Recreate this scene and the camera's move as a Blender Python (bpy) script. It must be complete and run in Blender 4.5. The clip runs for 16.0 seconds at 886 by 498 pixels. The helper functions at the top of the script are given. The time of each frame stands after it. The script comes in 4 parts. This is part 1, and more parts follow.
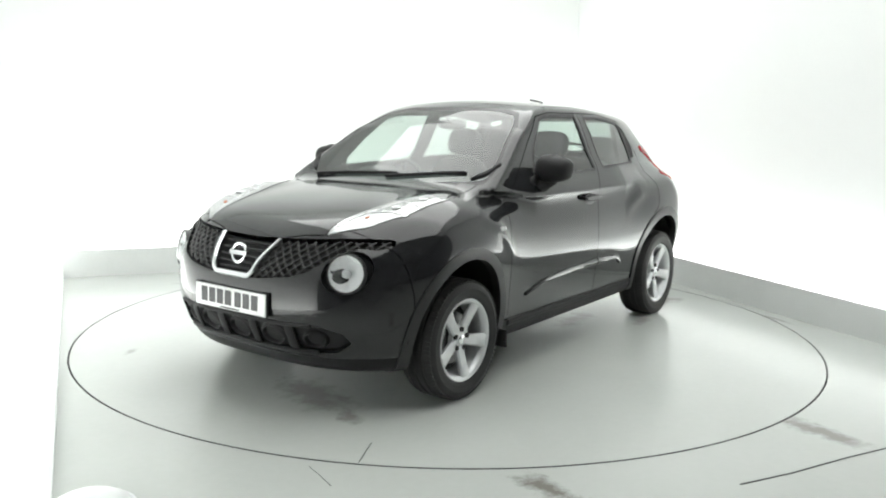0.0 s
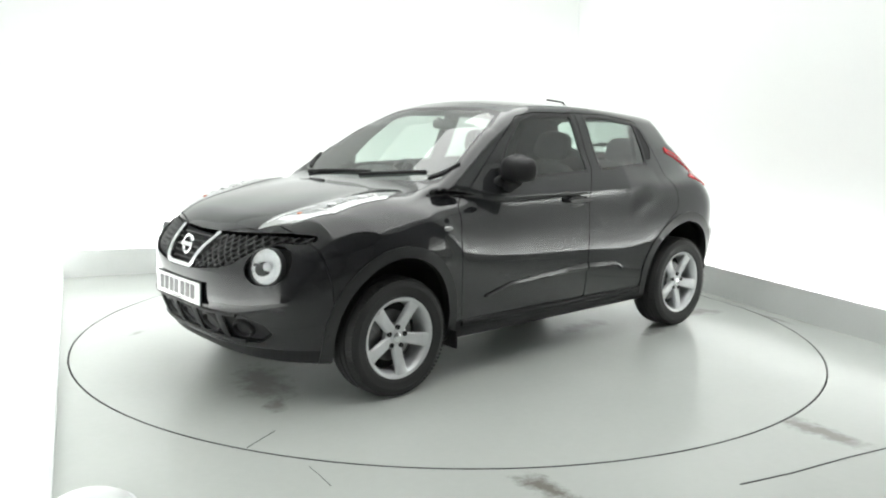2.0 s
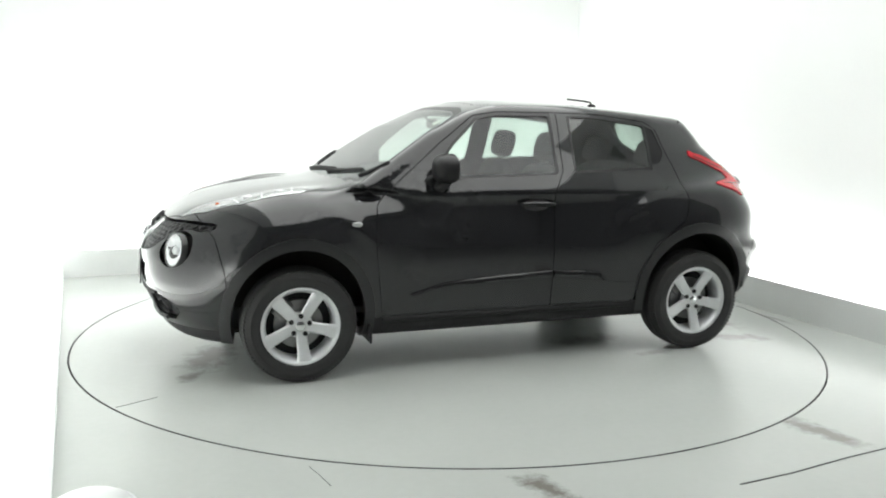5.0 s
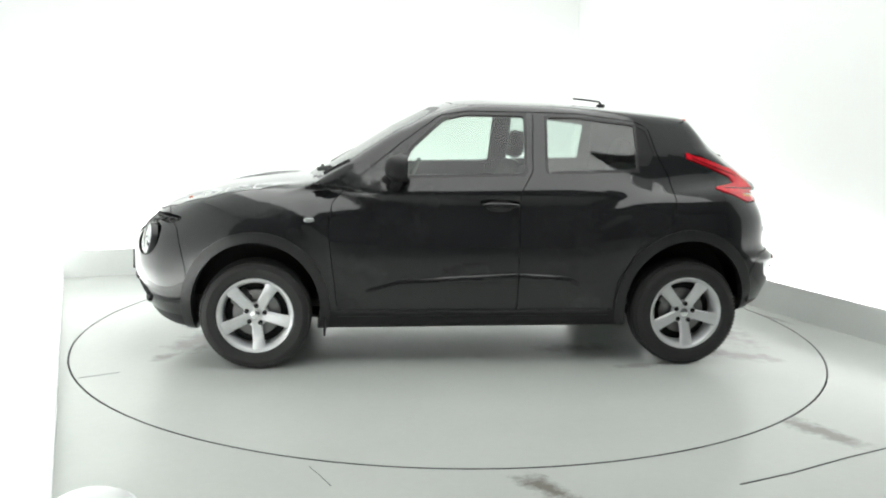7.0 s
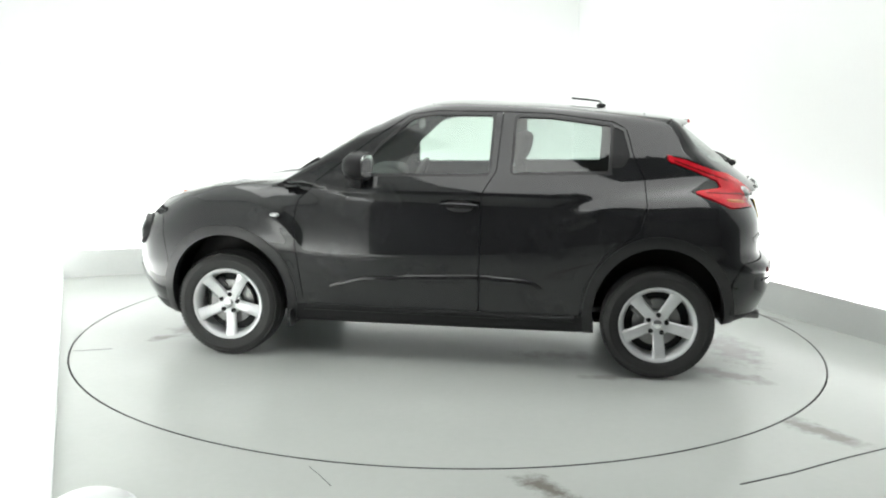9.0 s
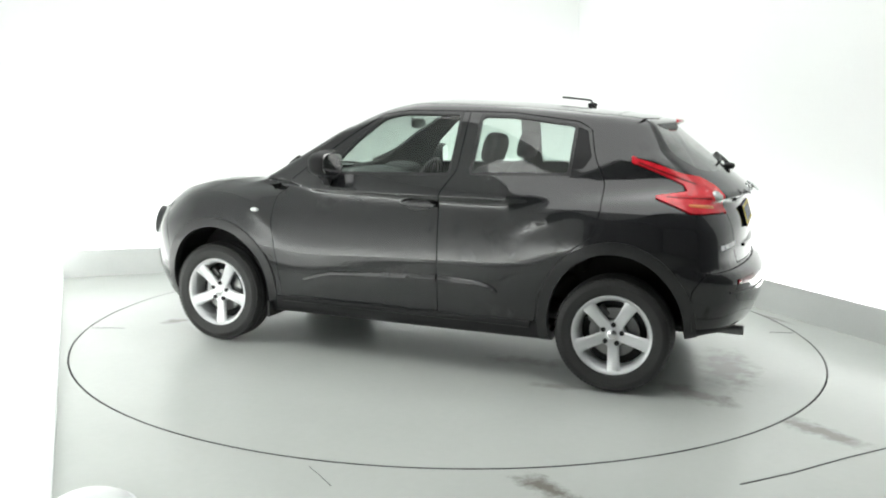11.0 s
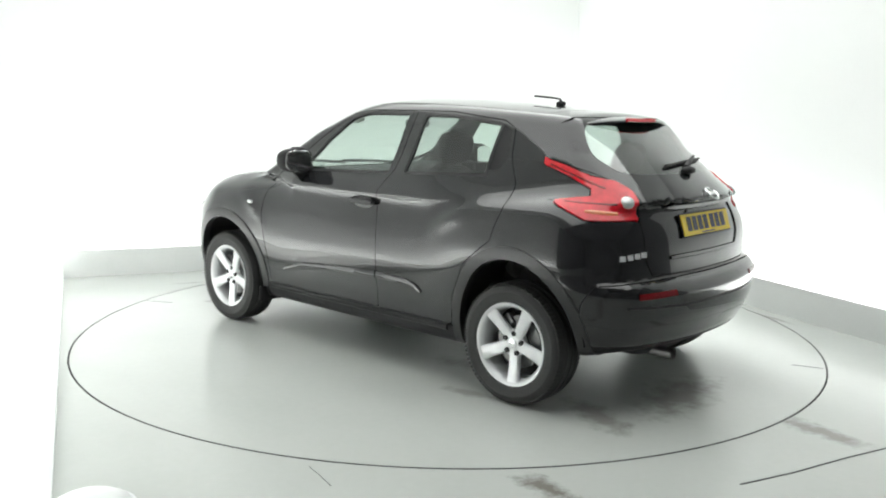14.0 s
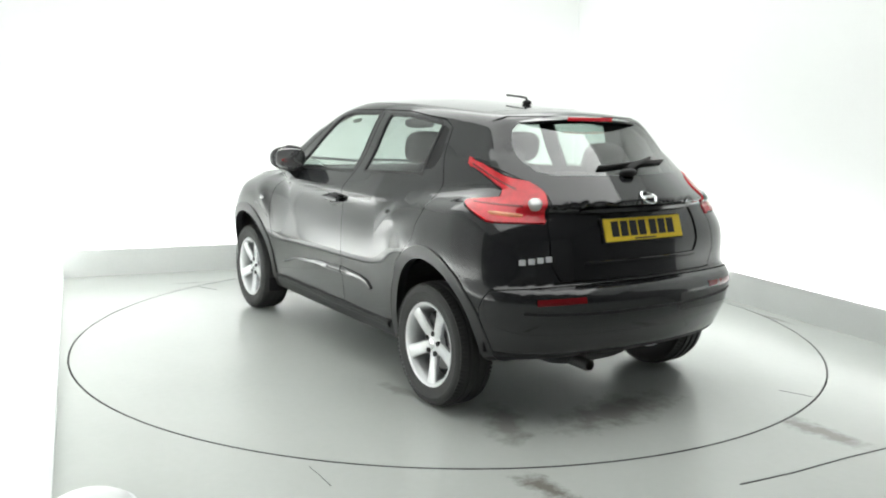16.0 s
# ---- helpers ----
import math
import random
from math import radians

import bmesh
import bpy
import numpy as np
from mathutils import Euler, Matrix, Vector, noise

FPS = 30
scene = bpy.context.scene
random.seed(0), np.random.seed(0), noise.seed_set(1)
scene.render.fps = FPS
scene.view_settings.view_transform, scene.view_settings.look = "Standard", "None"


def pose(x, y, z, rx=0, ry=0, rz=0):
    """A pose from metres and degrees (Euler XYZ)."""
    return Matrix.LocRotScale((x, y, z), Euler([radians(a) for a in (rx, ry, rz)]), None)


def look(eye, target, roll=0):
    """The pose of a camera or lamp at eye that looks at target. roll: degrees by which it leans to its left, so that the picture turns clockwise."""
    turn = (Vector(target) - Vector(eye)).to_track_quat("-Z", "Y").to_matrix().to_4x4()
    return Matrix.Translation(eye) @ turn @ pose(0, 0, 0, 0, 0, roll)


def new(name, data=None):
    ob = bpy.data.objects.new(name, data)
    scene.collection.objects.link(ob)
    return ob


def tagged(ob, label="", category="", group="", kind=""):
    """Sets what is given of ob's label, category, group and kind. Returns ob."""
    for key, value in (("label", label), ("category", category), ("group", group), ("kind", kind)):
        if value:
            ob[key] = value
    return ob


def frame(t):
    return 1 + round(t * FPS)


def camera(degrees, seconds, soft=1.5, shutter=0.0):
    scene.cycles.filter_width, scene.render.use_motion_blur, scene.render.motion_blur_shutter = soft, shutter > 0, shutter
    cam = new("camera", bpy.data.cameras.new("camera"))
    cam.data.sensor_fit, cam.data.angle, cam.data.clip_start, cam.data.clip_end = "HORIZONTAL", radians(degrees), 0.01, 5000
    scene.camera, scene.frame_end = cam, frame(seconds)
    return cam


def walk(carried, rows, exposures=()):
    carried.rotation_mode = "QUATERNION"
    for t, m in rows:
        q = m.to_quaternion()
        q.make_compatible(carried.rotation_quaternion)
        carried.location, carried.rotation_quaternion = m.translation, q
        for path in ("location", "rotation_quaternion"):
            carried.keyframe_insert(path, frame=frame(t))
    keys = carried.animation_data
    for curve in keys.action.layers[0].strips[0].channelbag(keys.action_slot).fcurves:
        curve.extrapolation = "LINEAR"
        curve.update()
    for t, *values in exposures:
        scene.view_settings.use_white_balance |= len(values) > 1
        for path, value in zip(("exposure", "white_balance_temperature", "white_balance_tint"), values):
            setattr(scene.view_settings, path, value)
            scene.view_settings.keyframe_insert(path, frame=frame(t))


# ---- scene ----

# ---------------------------------------------------------------- camera: fixed in the dark room before the open booth
EYE, AIM = (0.0, -5.794, 1.459), (-0.0379, -0.2439, 0.584)
cam = camera(55.26, 16.0, soft=2.05)
walk(cam, [(0, look(EYE, AIM, 0.961)), (16, look(EYE, AIM, 0.961))])

# ---------------------------------------------------------------- world and light
world = bpy.data.worlds.new("world")
world.use_nodes = True
world.node_tree.nodes["Background"].inputs[0].default_value = (0.6, 0.7, 0.8, 1)
world.node_tree.nodes["Background"].inputs[1].default_value = 0.05
scene.world = world
scene.view_settings.exposure = 0.0
TURN = 23.0                       # the booth's walls lie at this angle to the camera's line
BOOTH = pose(0, 0, 0, 0, 0, TURN)
PANEL_GLOW = 2.1                 # luminous ceiling
BOX_GLOW = 0.62                    # glow added to the white strip along the left wall, an assumed source
TROUGH_WATTS = 9.5               # per metre-long strip behind the plinths


def strip_lamp(name, u, v, z, length, along, tilt, watts):
    """A long lamp in the light trough at the foot of a wall; it washes the wall."""
    lamp = bpy.data.lights.new(name, "AREA")
    lamp.shape, lamp.size, lamp.size_y, lamp.energy = "RECTANGLE", length, 0.12, watts
    lamp.color = (0.985, 1.0, 0.982)
    ob = new(name, lamp)
    ob.matrix_world = BOOTH @ pose(u, v, z) @ pose(0, 0, 0, 0, 0, along) @ pose(0, 0, 0, tilt, 0, 0)
    return tagged(ob, "white light strip in the trough at the wall's foot", "lamp", "wall washers")


strip_lamp("wall_washer_lamp", 0.1, 2.77, 0.10, 5.0, 0, 180, TROUGH_WATTS * 5.0)
# added over the left strip, out of any trough, to brighten the left wall
strip_lamp("wall_washer_lamp", -2.72, 0.0, 0.06, 5.6, 90, 140, TROUGH_WATTS * 6.8)
strip_lamp("wall_washer_lamp", 2.66, -0.1, 0.10, 5.4, 90, 180, TROUGH_WATTS * 5.6)

# ---------------------------------------------------------------- materials
def material(name):
    m = bpy.data.materials.new(name)
    m.use_nodes = True
    return m, m.node_tree.nodes, m.node_tree.links, m.node_tree.nodes["Principled BSDF"]


def surface(name, colour, rough=0.5, metal=0.0, spread=0.15, scale=6.0, fine=90.0, bump=0.05, coat=0.0, vary_rough=0.1, emit=0.0, depth=0.002):
    """A plain material with grain at two scales in colour, gloss and relief."""
    m, nodes, links, bsdf = material(name)
    place = nodes.new("ShaderNodeTexCoord")
    big, small = nodes.new("ShaderNodeTexNoise"), nodes.new("ShaderNodeTexNoise")
    big.inputs["Scale"].default_value, small.inputs["Scale"].default_value = scale, fine
    big.inputs["Detail"].default_value, small.inputs["Detail"].default_value = 5, 2
    for n in (big, small):
        links.new(place.outputs["Object"], n.inputs["Vector"])
    both = nodes.new("ShaderNodeMath")
    both.operation = "MULTIPLY_ADD"
    links.new(small.outputs["Fac"], both.inputs[0])
    both.inputs[1].default_value = 0.35
    links.new(big.outputs["Fac"], both.inputs[2])
    ramp = nodes.new("ShaderNodeMapRange")
    ramp.inputs["From Min"].default_value, ramp.inputs["From Max"].default_value = 0.35, 1.0
    ramp.inputs["To Min"].default_value, ramp.inputs["To Max"].default_value = 1 - spread, 1 + spread
    links.new(both.outputs[0], ramp.inputs["Value"])
    mul = nodes.new("ShaderNodeVectorMath")
    mul.operation = "SCALE"
    mul.inputs[0].default_value = colour
    links.new(ramp.outputs[0], mul.inputs["Scale"])
    links.new(mul.outputs[0], bsdf.inputs["Base Color"])
    gloss = nodes.new("ShaderNodeMapRange")
    gloss.inputs["To Min"].default_value, gloss.inputs["To Max"].default_value = rough * (1 - vary_rough), rough * (1 + vary_rough)
    links.new(big.outputs["Fac"], gloss.inputs["Value"])
    links.new(gloss.outputs[0], bsdf.inputs["Roughness"])
    bsdf.inputs["Metallic"].default_value = metal
    bsdf.inputs["Coat Weight"].default_value = coat
    bsdf.inputs["Coat Roughness"].default_value = 0.03
    if bump:
        relief = nodes.new("ShaderNodeBump")
        relief.inputs["Strength"].default_value, relief.inputs["Distance"].default_value = bump, depth
        links.new(small.outputs["Fac"], relief.inputs["Height"])
        links.new(relief.outputs[0], bsdf.inputs["Normal"])
    if emit:
        bsdf.inputs["Emission Color"].default_value = (*colour, 1)
        bsdf.inputs["Emission Strength"].default_value = emit
    return m


def pane_material(name, tint, gloss_rough=0.02, least=0.06, bend=3.2):
    """Thin glass: clear and tinted, with its gloss by Fresnel."""
    m, nodes, links, bsdf = material(name)
    nodes.remove(bsdf)
    clear, shine, mix = nodes.new("ShaderNodeBsdfTransparent"), nodes.new("ShaderNodeBsdfGlossy"), nodes.new("ShaderNodeMixShader")
    clear.inputs[0].default_value = (*tint, 1)
    shine.inputs["Roughness"].default_value = gloss_rough
    # gloss by the angle of view, alike from both sides
    face = nodes.new("ShaderNodeLayerWeight")
    face.inputs["Blend"].default_value = 0.5
    power, share = nodes.new("ShaderNodeMath"), nodes.new("ShaderNodeMath")
    power.operation, share.operation = "POWER", "MULTIPLY_ADD"
    power.inputs[1].default_value = bend
    links.new(face.outputs["Facing"], power.inputs[0])
    links.new(power.outputs[0], share.inputs[0])
    share.inputs[1].default_value, share.inputs[2].default_value = 0.9, least
    links.new(share.outputs[0], mix.inputs[0])
    links.new(clear.outputs[0], mix.inputs[1])
    links.new(shine.outputs[0], mix.inputs[2])
    links.new(mix.outputs[0], nodes["Material Output"].inputs["Surface"])
    return m


def paint_material():
    """Black metallic car paint under clear lacquer, with faint dust."""
    m = surface("black_car_paint", (0.0160, 0.0165, 0.0180), 0.16, 0.0, 0.2, 3.0, 900.0, 0.0, 1.0)
    bsdf = m.node_tree.nodes["Principled BSDF"]
    bsdf.inputs["Specular IOR Level"].default_value = 0.05
    bsdf.inputs["Coat IOR"].default_value = 1.55
    return m


def floor_material():
    """Grey-green glossy floor paint with scuffs and a few brown stains."""
    m = surface("floor_paint", (0.545, 0.57, 0.545), 0.24, 0.0, 0.05, 1.1, 25.0, 0.0, 0.0, 0.12)
    nodes, links = m.node_tree.nodes, m.node_tree.links
    bsdf = nodes["Principled BSDF"]
    base = bsdf.inputs["Base Color"].links[0].from_socket
    place = nodes.new("ShaderNodeTexCoord")
    col = base
    for (sx, sy, rx, ry, turn, deg) in STAINS:
        mp = nodes.new("ShaderNodeMapping")
        mp.vector_type = "TEXTURE"
        mp.inputs["Location"].default_value = (sx, sy, 0)
        mp.inputs["Rotation"].default_value = (0, 0, radians(turn))
        mp.inputs["Scale"].default_value = (rx, ry, 1)
        links.new(place.outputs["Object"], mp.inputs["Vector"])
        size = nodes.new("ShaderNodeVectorMath")
        size.operation = "LENGTH"
        links.new(mp.outputs[0], size.inputs[0])
        rough = nodes.new("ShaderNodeTexNoise")
        rough.inputs["Scale"].default_value, rough.inputs["Detail"].default_value = 9, 8
        rough.inputs["Roughness"].default_value = 0.7
        links.new(place.outputs["Object"], rough.inputs["Vector"])
        less = nodes.new("ShaderNodeMath")
        less.operation = "SUBTRACT"
        links.new(rough.outputs["Fac"], less.inputs[0])
        half = nodes.new("ShaderNodeMath")
        half.operation = "MULTIPLY"
        links.new(size.outputs["Value"], half.inputs[0])
        half.inputs[1].default_value = 0.45
        links.new(half.outputs[0], less.inputs[1])
        fade = nodes.new("ShaderNodeMapRange")
        fade.inputs["From Min"].default_value, fade.inputs["From Max"].default_value = 0.10, 0.38
        fade.inputs["To Max"].default_value = deg
        links.new(less.outputs[0], fade.inputs["Value"])
        mix = nodes.new("ShaderNodeMix")
        mix.data_type = "RGBA"
        links.new(fade.outputs[0], mix.inputs[0])
        links.new(col, mix.inputs[6])
        mix.inputs[7].default_value = (0.15, 0.13, 0.105, 1)
        col = mix.outputs[2]
    links.new(col, bsdf.inputs["Base Color"])
    return m


# centre, half sizes, turn and strength of the stains on the floor, in the floor's own space
STAINS = [(0.40, -2.60, 0.22, 0.09, -50, 0.8), (1.80, -1.93, 0.34, 0.11, -53, 0.65), (0.62, -2.86, 0.26, 0.12, -50, 0.6),
          (2.42, 0.45, 0.30, 0.04, -66, 0.4), (-2.2, 1.35, 0.2, 0.04, 21, 0.3)]
FLOOR = floor_material()
STAINS = [(1.64, 0.32, 0.42, 0.20, 75, 0.5), (1.76, 0.70, 0.16, 0.07, 60, 0.55), (-1.88, 0.22, 0.55, 0.22, 100, 0.5), (-1.75, 0.80, 0.34, 0.13, 150, 0.5),
          (-1.05, 1.0, 0.22, 0.07, 10, 0.4), (-0.75, 0.60, 0.38, 0.12, 5, 0.4), (1.78, -1.1, 0.12, 0.04, 30, 0.35)]
DISC = floor_material()
WALL = surface("white_wall_paint", (0.86, 0.875, 0.865), 0.55, 0, 0.02, 0.8, 40, 0.0)
PLINTH = surface("grey_plinth_paint", (0.63, 0.645, 0.635), 0.4, 0, 0.06, 2.0, 60, 0.0)
DARK_WALL = surface("dark_room_paint", (0.23, 0.232, 0.235), 0.5, 0, 0.1, 1.5, 40, 0.05)
GLOW = surface("luminous_panel", (0.985, 1.0, 0.982), 0.6, 0, 0.0, 1, 40, 0, emit=PANEL_GLOW)
STRIP_TOP = surface("white_strip_top_with_glow", (0.985, 1.0, 0.982), 0.6, 0, 0.0, 1, 40, 0, emit=BOX_GLOW)
PIT = surface("dark_joint", (0.03, 0.03, 0.03), 0.8)
LAMP_WHITE = surface("white_lamp_cover", (0.85, 0.87, 0.86), 0.3, 0, 0.02, 3, 60, 0.02)
PAINT = paint_material()
PLASTIC = surface("black_plastic", (0.018, 0.018, 0.019), 0.5, 0, 0.2, 8, 500, 0.15)
PLASTIC.node_tree.nodes["Principled BSDF"].inputs["Specular IOR Level"].default_value = 0.25
TRIM = surface("satin_black_trim", (0.018, 0.018, 0.019), 0.3, 0, 0.15, 8, 300, 0.05)
GRILLE_GREY = surface("dark_grey_grille_plastic", (0.04, 0.041, 0.042), 0.33, 0, 0.15, 8, 300, 0.05)
SHELL = surface("dark_inner_lining", (0.03, 0.031, 0.033), 0.75, 0, 0.2, 6, 200, 0.1)
RUBBER = surface("tyre_rubber", (0.022, 0.022, 0.022), 0.62, 0, 0.25, 10, 260, 0.3)
ALLOY = surface("silver_alloy", (0.70, 0.71, 0.72), 0.33, 0.35, 0.06, 10, 300, 0.05)
DISC_STEEL = surface("brake_steel", (0.25, 0.25, 0.25), 0.35, 0.9, 0.2, 12, 200, 0.1)
CHROME = surface("chrome", (0.82, 0.83, 0.84), 0.09, 1.0, 0.04, 12, 200, 0.0)
SILVER = surface("silver_paint", (0.72, 0.73, 0.74), 0.28, 0.25, 0.05, 12, 200, 0.0)
REFLECTOR = surface("bright_lamp_reflector", (0.88, 0.89, 0.90), 0.32, 0.0, 0.12, 40, 160, 0.2)
CLOTH = surface("charcoal_seat_cloth", (0.035, 0.036, 0.038), 0.85, 0, 0.25, 20, 700, 0.4)
WHITE_PLATE = surface("white_plate", (0.80, 0.81, 0.80), 0.25, 0, 0.03, 20, 300, 0.02)
YELLOW_PLATE = surface("yellow_plate", (0.82, 0.60, 0.05), 0.25, 0, 0.04, 20, 300, 0.02)
INK = surface("black_ink", (0.015, 0.015, 0.016), 0.35)
PAPER = surface("pale_paper", (0.6, 0.66, 0.58), 0.6)
RED_LENS = surface("red_lens", (0.64, 0.012, 0.024), 0.12, 0, 0.25, 22, 120, 0.15, 0.25)
DEEP_RED = surface("deep_red_lens", (0.16, 0.003, 0.006), 0.2, 0, 0.2, 20, 120, 0.1, 0.3)
AMBER_LENS = surface("amber_lens", (0.66, 0.17, 0.05), 0.14, 0, 0.2, 40, 160, 0.3, 1.0)
CLEAR_LENS = surface("clear_lens", (0.47, 0.48, 0.48), 0.12, 0.45, 0.10, 22, 140, 0.25, 1.0)
LENS_GLASS = pane_material("clear_lamp_glass", (0.93, 0.94, 0.94))
GLASS = pane_material("green_tinted_glass", (0.78, 0.87, 0.82))
SCREEN_GLASS = pane_material("windscreen_glass", (0.80, 0.88, 0.84), bend=3.3)
BACK_PANE = pane_material("rear_window_glass", (0.62, 0.70, 0.66), least=0.14)
DARK_GLASS = pane_material("privacy_glass", (0.62, 0.70, 0.66), least=0.10)
MIRROR = surface("mirror_glass", (0.9, 0.9, 0.9), 0.02, 1.0, 0.0, 4, 50, 0.0)


# ---------------------------------------------------------------- mesh helpers
def part(name, bm, mat, parent=None, label="", smooth=False):
    """Links a bmesh as one mesh object."""
    me = bpy.data.meshes.new(name)
    bmesh.ops.recalc_face_normals(bm, faces=bm.faces[:])
    bm.to_mesh(me)
    bm.free()
    me.materials.append(mat)
    for f in me.polygons:
        f.use_smooth = smooth
    if smooth:
        me.set_sharp_from_angle(angle=radians(38))
    ob = new(name, me)
    ob.parent = parent
    return tagged(ob, label)


def box(size, at=(0, 0, 0), bevel=0.0, turn=(0, 0, 0), segments=2, bm=None):
    bm = bm or bmesh.new()
    m = pose(*at, *turn) @ Matrix.Diagonal((*size, 1))
    made = bmesh.ops.create_cube(bm, size=1, matrix=m)
    if bevel:
        edges = list({e for v in made["verts"] for e in v.link_edges})
        bmesh.ops.bevel(bm, geom=edges, offset=bevel, segments=segments, profile=0.6, affect="EDGES")
    return bm


def lathe(profile, n=48, bm=None, axis="y", arc=(0, 360)):
    """A profile of (radius, height) turned round the y or z axis."""
    bm = bm or bmesh.new()
    closed = arc[1] - arc[0] >= 360
    rings = []
    for i in range(n if closed else n + 1):
        a = radians(arc[0] + (arc[1] - arc[0]) * i / n)
        c, s = math.cos(a), math.sin(a)
        rings.append([bm.verts.new((r * c, h, r * s) if axis == "y" else (r * c, r * s, h)) for r, h in profile])
    for i in range(len(rings) if closed else len(rings) - 1):
        a, b = rings[i], rings[(i + 1) % len(rings)]
        for k in range(len(profile) - 1):
            bm.faces.new((a[k], a[k + 1], b[k + 1], b[k]))
    return bm


def sweep(points, normals, wide, high, bm=None, taper=None):
    """A bar of rounded-box section along points, lying on a surface with these normals."""
    bm = bm or bmesh.new()
    pts, nrm = [Vector(p) for p in points], [Vector(n).normalized() for n in normals]
    rings = []
    for i, p in enumerate(pts):
        d = (pts[min(i + 1, len(pts) - 1)] - pts[max(i - 1, 0)]).normalized()
        side = d.cross(nrm[i]).normalized()
        k = taper[i] if taper else 1.0
        w, h = wide * k / 2, high
        rings.append([bm.verts.new(p + side * a * w + nrm[i] * b * h)
                      for a, b in ((-1, -0.6), (-1, 0.55), (-0.6, 1.0), (0.6, 1.0), (1, 0.55), (1, -0.6))])
    for a, b in zip(rings, rings[1:]):
        for k in range(6):
            bm.faces.new((a[k], a[(k + 1) % 6], b[(k + 1) % 6], b[k]))
    bm.faces.new(rings[0][::-1])
    bm.faces.new(rings[-1])
    return bm


def blob(size, at, n=3, turn=(0, 0, 0), power=2.6, bm=None, u=28, v=16):
    """A superellipsoid: a soft rounded block."""
    bm = bm or bmesh.new()
    m = pose(*at, *turn)
    s = lambda t: math.copysign(abs(t) ** (2 / power), t)
    rows = []
    for j in range(1, v):
        b = -math.pi / 2 + math.pi * j / v
        rows.append([bm.verts.new(m @ Vector((size[0] * s(math.cos(b)) * s(math.cos(2 * math.pi * i / u)),
                                              size[1] * s(math.cos(b)) * s(math.sin(2 * math.pi * i / u)), size[2] * s(math.sin(b))))) for i in range(u)])
    lo, hi = bm.verts.new(m @ Vector((0, 0, -size[2]))), bm.verts.new(m @ Vector((0, 0, size[2])))
    for a, b in zip(rows, rows[1:]):
        for i in range(u):
            bm.faces.new((a[i], a[(i + 1) % u], b[(i + 1) % u], b[i]))
    for i in range(u):
        bm.faces.new((lo, rows[0][(i + 1) % u], rows[0][i]))
        bm.faces.new((hi, rows[-1][i], rows[-1][(i + 1) % u]))
    return bm


